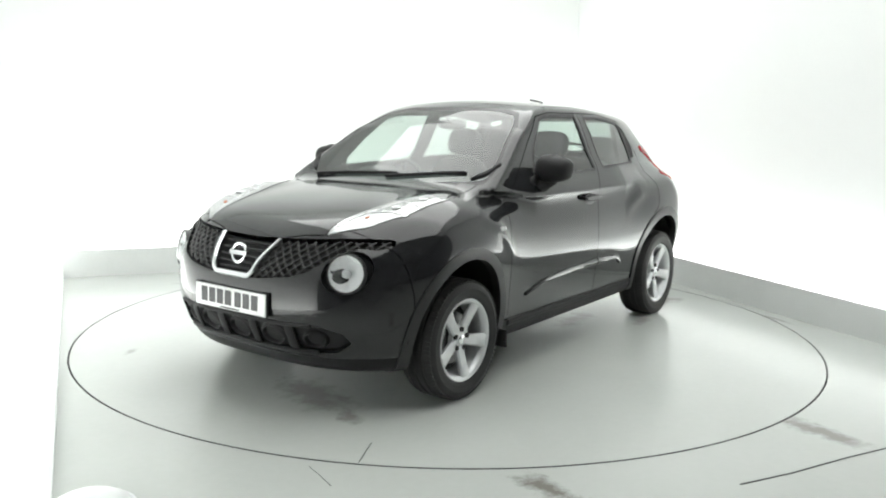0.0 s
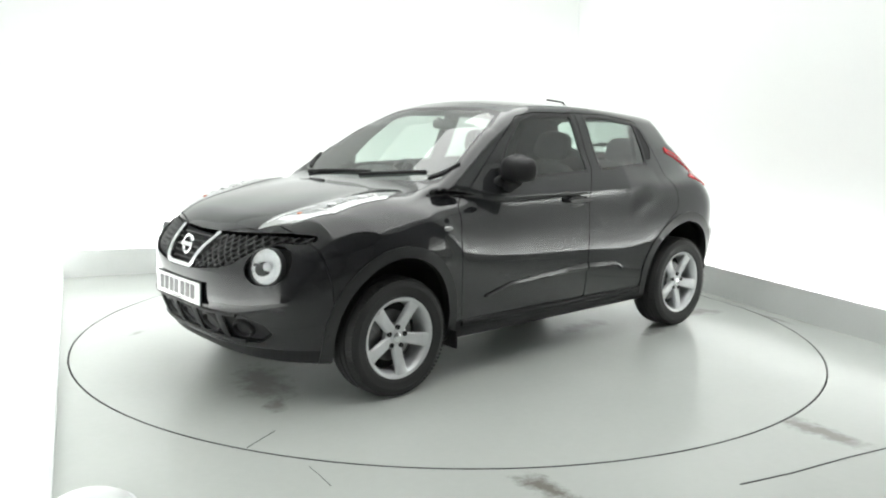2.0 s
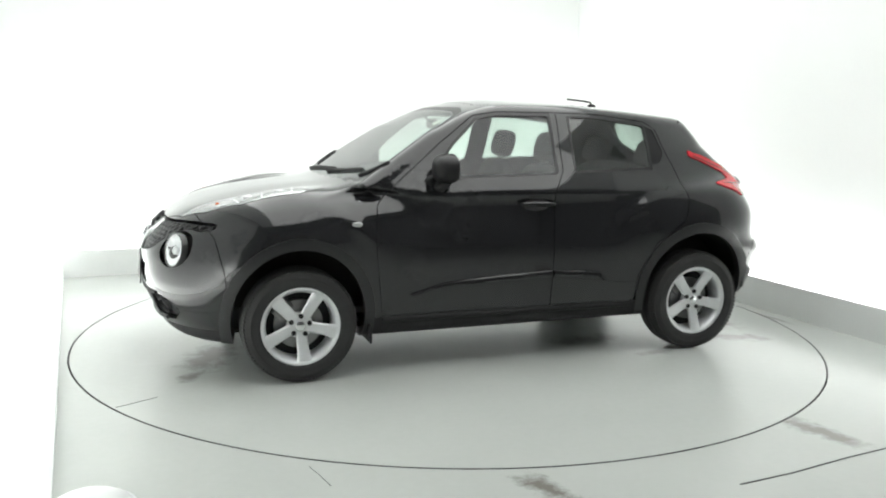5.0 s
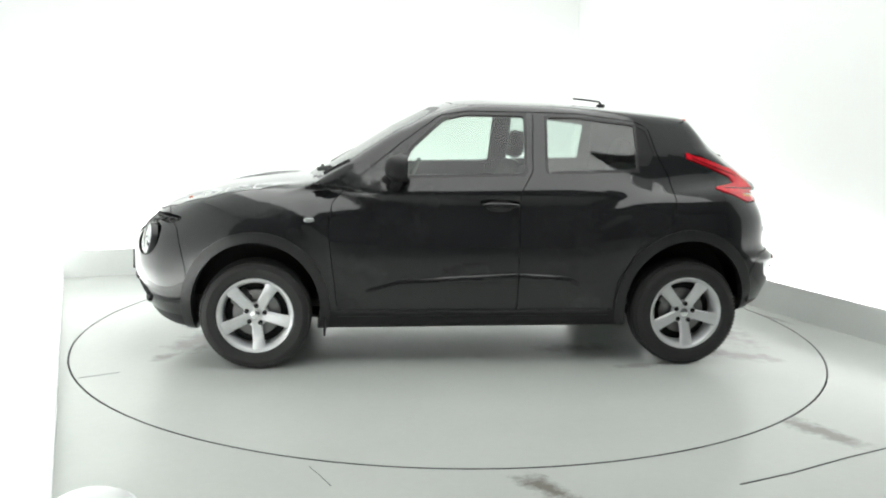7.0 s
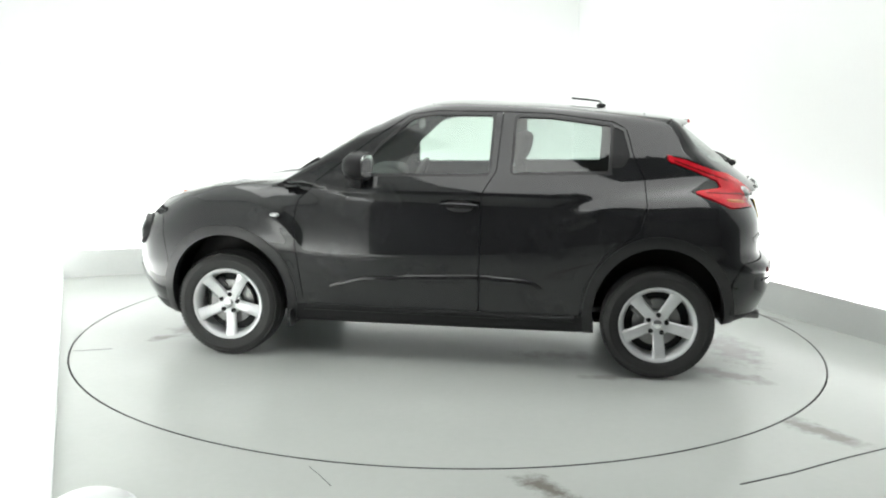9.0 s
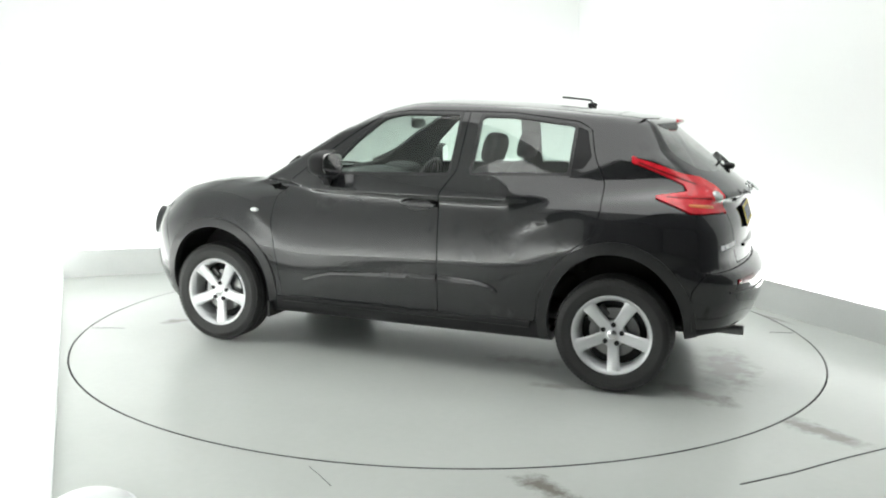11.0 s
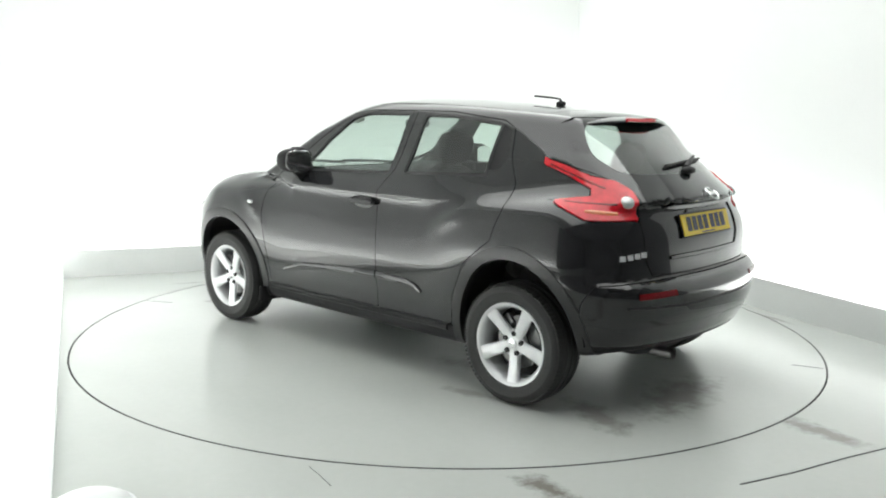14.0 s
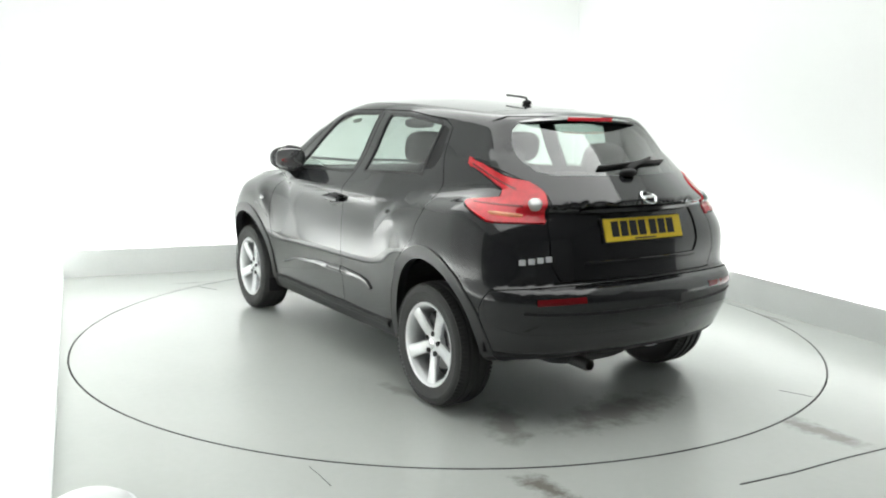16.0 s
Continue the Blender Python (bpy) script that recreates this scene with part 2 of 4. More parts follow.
# ---------------------------------------------------------------- the booth
def booth():
    R, GAP = 2.44, 0.006
    # floor sheet with a round opening
    bm = bmesh.new()
    n = 128
    inner = [bm.verts.new(((R + GAP) * math.cos(2 * math.pi * i / n), (R + GAP) * math.sin(2 * math.pi * i / n), 0)) for i in range(n)]
    down = [bm.verts.new((v.co.x, v.co.y, -0.06)) for v in inner]
    outer = []
    turned = BOOTH.inverted()
    for v in inner:
        d = turned.to_3x3() @ v.co.normalized()
        lim = (2.99, -3.05, 3.25, -8.0)
        k = min((lim[0] if d.x > 0 else lim[1]) / d.x if abs(d.x) > 1e-6 else 1e9, (lim[2] if d.y > 0 else lim[3]) / d.y if abs(d.y) > 1e-6 else 1e9)
        outer.append(bm.verts.new(BOOTH @ (d * k)))
    for i in range(n):
        j = (i + 1) % n
        bm.faces.new((inner[i], outer[i], outer[j], inner[j]))
        bm.faces.new((inner[i], inner[j], down[j], down[i]))
    # corners of the sheet between the spokes
    for c in ((2.99, 3.25), (-3.05, 3.25), (-3.05, -8.0), (2.99, -8.0)):
        w = BOOTH @ Vector((*c, 0))
        best = max(range(n), key=lambda i: (outer[i].co.normalized() + outer[(i + 1) % n].co.normalized()).dot(w.normalized()))
        if (outer[best].co - w).length > 1e-4:
            bm.faces.new((outer[best], bm.verts.new(w), outer[(best + 1) % n]))
    tagged(part("floor", bm, FLOOR), "glossy grey-green painted concrete floor with brown stains", "floor", kind="structure")
    tagged(part("floor_pit", lathe([(0.001, -0.075), (2.6, -0.075), (2.6, -0.10), (0.001, -0.10)], 64, axis="z"), PIT), "dark pit under the turntable", "pit", kind="structure")

    def wall(name, u0, u1, v0, v1, z0, z1, mat, label, cat="wall"):
        ob = part(name, box((u1 - u0, v1 - v0, z1 - z0), ((u0 + u1) / 2, (v0 + v1) / 2, (z0 + z1) / 2)), mat)
        ob.matrix_world = BOOTH
        return tagged(ob, label, cat, kind="structure")
    wall("wall_back", -3.08, 2.94, 3.02, 3.14, -0.02, 3.5, WALL, "plain white booth wall, washed with light")
    wall("wall_right", 2.80, 2.92, -2.9, 3.018, -0.02, 3.5, WALL, "plain white booth wall, washed with light")
    wall("wall_left", -3.06, -2.94, -2.9, 3.018, -0.02, 3.5, WALL, "plain white booth wall, washed with light")
    # unseen end wall, added so that the car's paint has darkness to reflect
    wall("wall_front", -3.08, 2.94, -7.4, -7.202, -0.02, 3.5, DARK_WALL, "dark end wall added out of view, for the car's dark reflections")
    wall("wall_right_front", 2.80, 2.92, -7.2, -2.902, -0.02, 3.5, DARK_WALL, "dark wall of the room in front of the white booth")
    wall("wall_left_front", -3.06, -2.94, -7.2, -2.902, -0.02, 3.5, DARK_WALL, "dark wall of the room in front of the white booth")
    wall("ceiling_front", -3.08, 2.94, -7.4, -3.502, 3.504, 3.6, DARK_WALL, "dark ceiling of the room in front of the white booth", "ceiling")
    wall("ceiling", -3.08, 2.94, -3.5, 3.16, 3.504, 3.6, WALL, "white booth ceiling", "ceiling")
    wall("plinth_back", -2.535, 2.545, 2.64, 2.67, 0.0, 0.236, PLINTH, "low grey painted plinth board along the wall", "plinth")
    wall("plinth_right", 2.547, 2.577, -2.9, 2.67, 0.0, 0.236, PLINTH, "low grey painted plinth board along the wall", "plinth")
    light = tagged(new("ceiling_light"), "large luminous white ceiling panel", "lamp")
    light.matrix_world = BOOTH @ pose(0, 0, 3.5)
    part("diffuser", box((3.6, 5.4, 0.02), (0, -0.7, -0.02)), GLOW, light)
    bm = box((3.72, 0.05, 0.05), (0, 2.03, -0.025))
    box((3.72, 0.05, 0.05), (0, -3.43, -0.025), bm=bm)
    for side in (1.835, -1.835):
        box((0.05, 5.4, 0.05), (side, -0.7, -0.025), bm=bm)
    part("frame", bm, WALL, light)
    # white strip by the left wall; its glow is added to whiten it
    glow_strip = tagged(new("light_box"), "long low white strip along the booth wall, with a glow added", "lamp")
    glow_strip.matrix_world = BOOTH @ pose(-2.726, 0, 0, 0, 0, 0.9)
    part("box_body", box((0.475, 5.76, 0.03), (0, 0, 0.016)), LAMP_WHITE, glow_strip)
    part("diffuser", box((0.44, 5.7, 0.008), (0, 0, 0.036), 0.002), STRIP_TOP, glow_strip, "white top of the strip, with a glow added")
    for v0, v1 in ((1.25, 2.65), (-0.15, 0.4)):
        part("diffuser_joint", box((0.004, v1 - v0, 0.004), (0.04, (v0 + v1) / 2, 0.040)), PLINTH, glow_strip, "thin grey joint")
    # thin joints in the floor paint outside the disc
    def joint(points, w=0.006):
        bm = bmesh.new()
        sweep([(*p, 0.0) for p in points], [(0, 0, 1)] * len(points), w, 0.002, bm)
        tagged(part("floor_joint", bm, PIT), "thin dark joint in the painted floor", "joint", kind="structure")
    joint([(-0.567, -2.447), (-0.51, -2.53), (-0.452, -2.625)], 0.002)
    joint([(1.20, -2.539), (1.454, -2.418), (1.774, -2.236), (2.0, -2.12), (2.53, -1.82)], 0.009)
    # a white dome by the wall, only its crown in view
    dome = tagged(new("floor_lamp"), "round white lamp cover on the floor by the wall", "lamp")
    dome.matrix_world = pose(-1.305, -2.875, 0)
    part("cover", lathe([(0.001, 0.062), (0.06, 0.059), (0.11, 0.047), (0.142, 0.028), (0.15, 0.010), (0.15, 0.0)], 40, axis="z"), LAMP_WHITE, dome, smooth=True)
    part("base_ring", lathe([(0.15, 0.0), (0.165, 0.0), (0.165, 0.012), (0.15, 0.014)], 40, axis="z"), ALLOY, dome)


def turntable():
    """The round disc that carries the car; its own pose turns."""
    table = tagged(new("turntable"), "round floor turntable painted glossy grey-green, scuffed", "turntable")
    R = 2.44
    part("disc", lathe([(0.001, 0), (1.2, 0), (2.435, 0), (2.435, -0.05), (0.001, -0.05)], 160, axis="z"), DISC, table)
    # near-black ring: the shade of the gap put into colour
    part("edge_trim", lathe([(R - 0.004, 0.0015), (R, 0.001), (R, -0.05), (R - 0.004, -0.05)], 160, axis="z"), PIT, table, "thin dark ring at the disc's edge, deepening the shade of the gap")
    for k, (a, r0, r1) in enumerate(((27.3, 2.2, 2.42), (201, 2.25, 2.42))):
        c, s = math.cos(radians(a)), math.sin(radians(a))
        part("joint", sweep([(r0 * c, r0 * s, 0), (r1 * c, r1 * s, 0)], [(0, 0, 1)] * 2, 0.005, 0.0015), PIT, table, "short dark joint line")
    return table


booth()
TABLE = turntable()


# ---------------------------------------------------------------- the car's outer form
def curve(xs, ys):
    """A smooth curve through points (monotone cubic), for arrays."""
    xs, ys = np.array(xs, float), np.array(ys, float)
    h, d = np.diff(xs), np.diff(ys) / np.diff(xs)
    m = np.zeros_like(xs)
    m[0], m[-1] = d[0], d[-1]
    for i in range(1, len(xs) - 1):
        if d[i - 1] * d[i] > 0:
            a, b = 2 * h[i] + h[i - 1], h[i] + 2 * h[i - 1]
            m[i] = (a + b) / (a / d[i - 1] + b / d[i])

    def value(v):
        v = np.clip(v, xs[0], xs[-1])
        i = np.clip(np.searchsorted(xs, v) - 1, 0, len(xs) - 2)
        t = (v - xs[i]) / h[i]
        return ((1 + 2 * t) * (1 - t) ** 2 * ys[i] + t * (1 - t) ** 2 * h[i] * m[i]
                + t * t * (3 - 2 * t) * ys[i + 1] + t * t * (t - 1) * h[i] * m[i + 1])
    return value


deck = curve([-2.2, -1.95, -1.85, -1.7, -1.5, -1.2, -0.9, -0.5, 0, 0.4, 0.62, 0.9, 1.1, 1.35, 1.6, 1.80, 1.93, 2.04, 2.12, 2.3],
             [0.85, 1.03, 1.09, 1.125, 1.14, 1.13, 1.125, 1.16, 1.16, 1.15, 1.10, 1.075, 1.062, 1.035, 0.992, 0.935, 0.875, 0.81, 0.75, 0.55])
nose = curve([0.18, 0.28, 0.36, 0.45, 0.55, 0.66, 0.74, 0.85, 1.2], [1.89, 1.97, 2.02, 2.055, 2.07, 2.065, 2.045, 1.97, 1.75])
tail = curve([0.18, 0.30, 0.40, 0.52, 0.62, 0.665, 0.70, 0.80, 0.92, 1.0, 1.08, 1.14, 1.25, 1.42],
             [-1.84, -1.90, -1.95, -1.985, -1.985, -1.955, -1.905, -1.897, -1.888, -1.88, -1.862, -1.80, -1.66, -1.44])
tail_round = curve([0.18, 0.6, 0.70, 0.85, 1.05, 1.2], [0.20, 0.145, 0.125, 0.125, 0.19, 0.24])
flank = curve([0.18, 0.28, 0.36, 0.45, 0.56, 0.66, 0.76, 0.90, 1.02, 1.12, 1.3],
              [0.77, 0.80, 0.815, 0.826, 0.836, 0.842, 0.84, 0.828, 0.793, 0.745, 0.66])
cab = curve([1.0, 1.12, 1.25, 1.35, 1.45, 1.6], [0.80, 0.758, 0.706, 0.662, 0.61, 0.50])
roofline = curve([-1.7, -1.42, -1.05, -0.7, -0.4, -0.1, 0.0, 0.2, 0.4], [1.42, 1.474, 1.517, 1.547, 1.563, 1.567, 1.562, 1.527, 1.46])
belly = curve([-2.2, -1.9, -1.6, -1.3, 0, 1.4, 1.8, 2.2], [0.36, 0.34, 0.31, 0.24, 0.225, 0.22, 0.215, 0.24])


def smax(a, b, k):
    h = np.maximum(k - np.abs(a - b), 0) / k
    return np.maximum(a, b) + h * h * k / 4


def body_form(p):
    """Below 0 inside the car's closed outer form, about in metres."""
    x, y, z = p[:, 0], np.abs(p[:, 1]), p[:, 2]
    wing = 0.046 * np.exp(-(np.abs(x - 1.27) / 0.42) ** 2.6 - ((z - 0.79) / 0.25) ** 2)
    haunch = 0.052 * np.exp(-(np.abs(x + 1.30) / 0.43) ** 2.6 - (np.abs(z - 0.83) / 0.23) ** 2.4)
    arc = 1.02 - 0.32 * (np.maximum(x + 1.2, 0) / 0.70) ** 2
    crest = 0.022 * np.exp(-((z - arc) / 0.055) ** 2) * np.clip((x + 1.80) / 0.15, 0, 1) * np.clip((-0.66 - x) / 0.22, 0, 1)
    arc = 0.985 - 0.36 * ((x - 1.28) / 0.55) ** 2
    crest = crest + 0.013 * np.exp(-((z - arc) / 0.055) ** 2) * np.clip((1.75 - x) / 0.2, 0, 1) * np.clip((x - 0.80) / 0.15, 0, 1)
    side = y - (flank(z) + wing + haunch + crest - 0.05 * np.clip(-x - 1.5, 0, 1) ** 1.5)
    ridge = 0.045 * np.exp(-((y - 0.64) / 0.13) ** 2) * np.clip((x - 0.9) / 0.5, 0, 1) * np.clip((1.72 - x) / 0.45, 0, 1)
    top = z - (deck(x) - 0.075 * (y / 0.8) ** 3 + ridge)
    front = x - (nose(z) - 0.275 * (y / 0.75) ** 3.2)
    rear = (tail(z) + tail_round(z) * (y / 0.75) ** 2.3) - x
    low = smax(smax(smax(top, side, 0.13), front, 0.14), rear, 0.24)
    low = smax(low, belly(x) - z, 0.05)
    slope = 0.525
    glass = ((x - 0.985) + (z - 1.067) / 0.62 + 0.045 * (y / 0.7) ** 2.2) * slope
    back = ((-1.435 - x) + (z - 1.42) * 1.32 + (0.07 + 0.12 * np.clip((1.45 - z) / 0.16, 0, 1)) * (y / 0.6) ** 2.2) * 0.65
    lid = z - (roofline(x) - 0.045 * (y / 0.6) ** 2)
    wall = (y - (cab(z) - (0.09 + 0.055 * np.clip((z - 1.25) / 0.2, 0, 1)) * np.clip((-x - 0.5) / 0.9, 0, 1.5) ** 2)) * 0.9
    top2 = smax(lid, glass, 0.07)
    top2 = smax(top2, back, 0.03)
    high = smax(smax(top2, wall, 0.045), 1.05 - z, 0.02)
    return -smax(-low, -high, 0.06 + 0.11 * np.clip((x + 1.05) / 0.4, 0, 1) * np.clip((0.85 - x) / 0.3, 0, 1))


def slope_of(p, form, e=1e-4):
    g = np.stack([form(p + e * d) - form(p - e * d) for d in np.eye(3)], 1) / (2 * e)
    return g


def settle(p, form, turns=4):
    """Moves points onto the form and gives their normals."""
    for _ in range(turns):
        g = slope_of(p, form)
        p = p - (form(p) / np.maximum((g * g).sum(1), 0.05))[:, None] * g
    g = slope_of(p, form)
    return p, g / np.maximum(np.linalg.norm(g, axis=1), 1e-6)[:, None]


def skin(form, low, high, step):
    """The form's surface as quads: points and lists of corners."""
    axes = [np.arange(a, b + step, step) for a, b in zip(low, high)]
    n = [len(a) for a in axes]
    grid = np.stack(np.meshgrid(*axes, indexing="ij"), -1).reshape(-1, 3)
    val = form(grid).reshape(n)
    inside = val < 0
    total, count = np.zeros((n[0] - 1, n[1] - 1, n[2] - 1, 3)), np.zeros([k - 1 for k in n])
    base = np.stack(np.meshgrid(*[a[:-1] for a in axes], indexing="ij"), -1)
    corners = [(i, j, k) for i in (0, 1) for j in (0, 1) for k in (0, 1)]
    cut = lambda arr, c: arr[c[0]:n[0] - 1 + c[0], c[1]:n[1] - 1 + c[1], c[2]:n[2] - 1 + c[2]]
    for a in corners:
        for ax in range(3):
            if a[ax] == 0:
                b = tuple(1 if i == ax else a[i] for i in range(3))
                va, vb = cut(val, a), cut(val, b)
                cross = (va < 0) != (vb < 0)
                t = np.where(cross, va / np.where(cross, va - vb, 1), 0)
                spot = np.stack([np.full(t.shape, float(a[i])) if i != ax else t for i in range(3)], -1)
                total += spot * cross[..., None]
                count += cross
    has = count > 0
    index = -np.ones(has.shape, int)
    index[has] = np.arange(has.sum())
    points = (base + step * total / np.maximum(count, 1)[..., None])[has]
    quads = []
    for ax in range(3):
        o1, o2 = [(1, 2), (2, 0), (0, 1)][ax]
        va = inside[tuple(slice(0, -1) if i == ax else slice(None) for i in range(3))]
        vb = inside[tuple(slice(1, None) if i == ax else slice(None) for i in range(3))]
        for i, j, k in np.argwhere(va != vb):
            c = [i, j, k]
            if c[o1] == 0 or c[o2] == 0 or c[o1] >= n[o1] - 1 or c[o2] >= n[o2] - 1:
                continue
            q = []
            for d1, d2 in ((-1, -1), (0, -1), (0, 0), (-1, 0)):
                cc = list(c)
                cc[o1] += d1
                cc[o2] += d2
                q.append(int(index[tuple(cc)]))
            if min(q) >= 0:
                quads.append(q if va[i, j, k] else q[::-1])
    return points, quads


# ---------------------------------------------------------------- the car
def drop(points, axis, sign, form=body_form):
    """Moves points along one axis, from outside, onto the form; gives places and normals."""
    p = np.array(points, float)
    p[:, axis] = sign * 2.6
    steps = np.arange(2.6, -0.2, -0.01)
    rays = np.repeat(p[None], len(steps), 0)
    rays[:, :, axis] = (sign * steps)[:, None]
    inside = (form(rays.reshape(-1, 3)) < 0).reshape(len(steps), len(p))
    top = np.where(inside.any(0), steps[inside.argmax(0)], 0.0)
    a, b = top.copy(), top + 0.01
    for _ in range(14):
        m = (a + b) / 2
        q = p.copy()
        q[:, axis] = sign * m
        inside = form(q) < 0
        a, b = np.where(inside, m, a), np.where(inside, b, m)
    p[:, axis] = sign * a
    g = slope_of(p, form)
    return p, g / np.linalg.norm(g, axis=1)[:, None]


def poly_field(a, b, corners, r=0.0):
    """Signed distance in a plane to a polygon with rounded corners, below 0 inside."""
    best, inside = np.full(len(a), 1e9), np.zeros(len(a), bool)
    for (x0, y0), (x1, y1) in zip(corners, corners[1:] + corners[:1]):
        dx, dy = x1 - x0, y1 - y0
        t = np.clip(((a - x0) * dx + (b - y0) * dy) / (dx * dx + dy * dy), 0, 1)
        best = np.minimum(best, (a - x0 - t * dx) ** 2 + (b - y0 - t * dy) ** 2)
        crosses = (y0 > b) != (y1 > b)
        inside ^= crosses & (a < x0 + (b - y0) * dx / (dy if dy else 1e-12))
    return np.where(inside, -1, 1) * np.sqrt(best) - r


def grown(corners, d):
    """The same outline, each corner moved from the middle by about d."""
    cx, cy = sum(c[0] for c in corners) / len(corners), sum(c[1] for c in corners) / len(corners)
    return [(x + d * (x - cx) / math.hypot(x - cx, y - cy), y + d * (y - cy) / math.hypot(x - cx, y - cy)) for x, y in corners]


AXLES, TYRE, TRACK = (1.265, -1.265), 0.317, 0.762
FRONT_GLASS = [(0.47, 1.125), (0.345, 1.28), (0.175, 1.430), (0.06, 1.455), (-0.285, 1.457), (-0.275, 1.145)]
REAR_GLASS = [(-0.43, 1.155), (-0.44, 1.450), (-0.62, 1.448), (-0.96, 1.408), (-0.955, 1.17)]
CORNER_TRIM = [(-0.985, 1.185), (-0.99, 1.40), (-1.035, 1.385), (-1.075, 1.25), (-1.04, 1.19)]
FRONT_DOOR = [(0.80, 0.335), (0.83, 0.6), (0.85, 0.80), (0.83, 0.96), (0.72, 1.075), (0.42, 1.31), (0.20, 1.462), (0.04, 1.487), (-0.35, 1.487),
              (-0.33, 1.15), (-0.25, 1.02), (-0.25, 0.335)]
REAR_DOOR = [(-0.25, 0.335), (-0.25, 1.02), (-0.33, 1.15), (-0.35, 1.487), (-0.62, 1.482), (-0.98, 1.44), (-1.06, 1.40), (-1.10, 1.25),
             (-1.165, 1.12), (-1.175, 0.98), (-1.14, 0.84), (-0.95, 0.70), (-0.845, 0.50), (-0.83, 0.335)]
GRILLE = [(-0.2, 0.842), (0.15, 0.848), (0.41, 0.862), (0.60, 0.872), (0.72, 0.868), (0.735, 0.852), (0.70, 0.83), (0.62, 0.838), (0.545, 0.815), (0.495, 0.768), (0.44, 0.727), (0.36, 0.70), (0.16, 0.674), (-0.2, 0.667)]
INTAKE = [(-0.2, 0.485), (0.25, 0.478), (0.52, 0.46), (0.60, 0.43), (0.62, 0.385), (0.55, 0.337), (-0.2, 0.315)]
SCREEN = [(-0.2, 1.088), (0.3, 1.092), (0.5, 1.102), (0.68, 1.118), (0.67, 1.17), (0.568, 1.381), (0.49, 1.455), (0.36, 1.48), (-0.2, 1.49)]
BACK_GLASS = [(-0.2, 1.178), (0.42, 1.18), (0.54, 1.185), (0.60, 1.215), (0.635, 1.262), (0.615, 1.29), (0.572, 1.365), (0.50, 1.413), (0.43, 1.438), (-0.2, 1.452)]
BACK_CLEAR = [(-0.2, 1.190), (0.40, 1.192), (0.465, 1.205), (0.50, 1.26), (0.49, 1.33), (0.455, 1.395), (0.40, 1.425), (-0.2, 1.440)]
TAILGATE = [(-0.2, 0.705), (0.50, 0.705), (0.555, 0.80), (0.545, 0.95), (0.525, 1.0), (0.50, 1.10), (0.54, 1.15), (0.60, 1.20), (0.66, 1.255), (0.64, 1.30), (0.59, 1.385), (0.51, 1.435), (0.44, 1.46), (-0.2, 1.468)]
RECESS = [(-0.2, 1.02), (0.385, 1.012), (0.40, 0.99), (0.405, 0.85), (0.375, 0.797), (-0.2, 0.79)]
TAIL_LIGHT = [(-1.292, 1.248), (-1.40, 1.222), (-1.55, 1.167), (-1.65, 1.147), (-1.72, 1.11), (-1.78, 1.052), (-1.86, 1.02), (-1.86, 0.98), (-1.635, 0.984), (-1.56, 1.018), (-1.45, 1.057), (-1.60, 1.078), (-1.575, 1.122), (-1.42, 1.188), (-1.31, 1.226)]
inner_edge = curve([0.9, 1.0, 1.06, 1.11, 1.15, 1.18, 1.21, 1.25, 1.3], [0.55, 0.54, 0.525, 0.505, 0.53, 0.565, 0.59, 0.605, 0.62])
HEADLIGHT = [(1.84, 0.44), (1.72, 0.445), (1.45, 0.49), (1.17, 0.57), (1.10, 0.615), (1.25, 0.69), (1.55, 0.68), (1.72, 0.585)]
BONNET = [(0.95, -0.2), (0.95, 0.25), (0.865, 0.53), (0.82, 0.68), (1.085, 0.635), (1.15, 0.565), (1.44, 0.48), (1.72, 0.433), (1.85, 0.428), (1.92, 0.20), (1.94, -0.2)]
COWL = [(0.946, -0.2), (0.946, 0.25), (0.861, 0.53), (0.83, 0.62), (0.74, 0.62), (0.76, 0.50), (0.84, 0.25), (0.86, -0.2)]
ROOF = [(0.12, -0.2), (0.11, 0.40), (0.02, 0.53), (-0.5, 0.535), (-1.0, 0.495), (-1.17, 0.45), (-1.20, -0.2)]
FRONT_BUMPER = [(1.62, 0.15), (1.655, 0.60), (1.70, 0.80), (1.78, 0.905), (1.90, 0.915), (2.3, 0.88), (2.3, 0.15)]
REAR_BUMPER = [(-1.62, 0.15), (-1.66, 0.58), (-1.72, 0.675), (-1.9, 0.692), (-2.3, 0.692), (-2.3, 0.15)]
LAMP_AT = (0.612, 0.725)


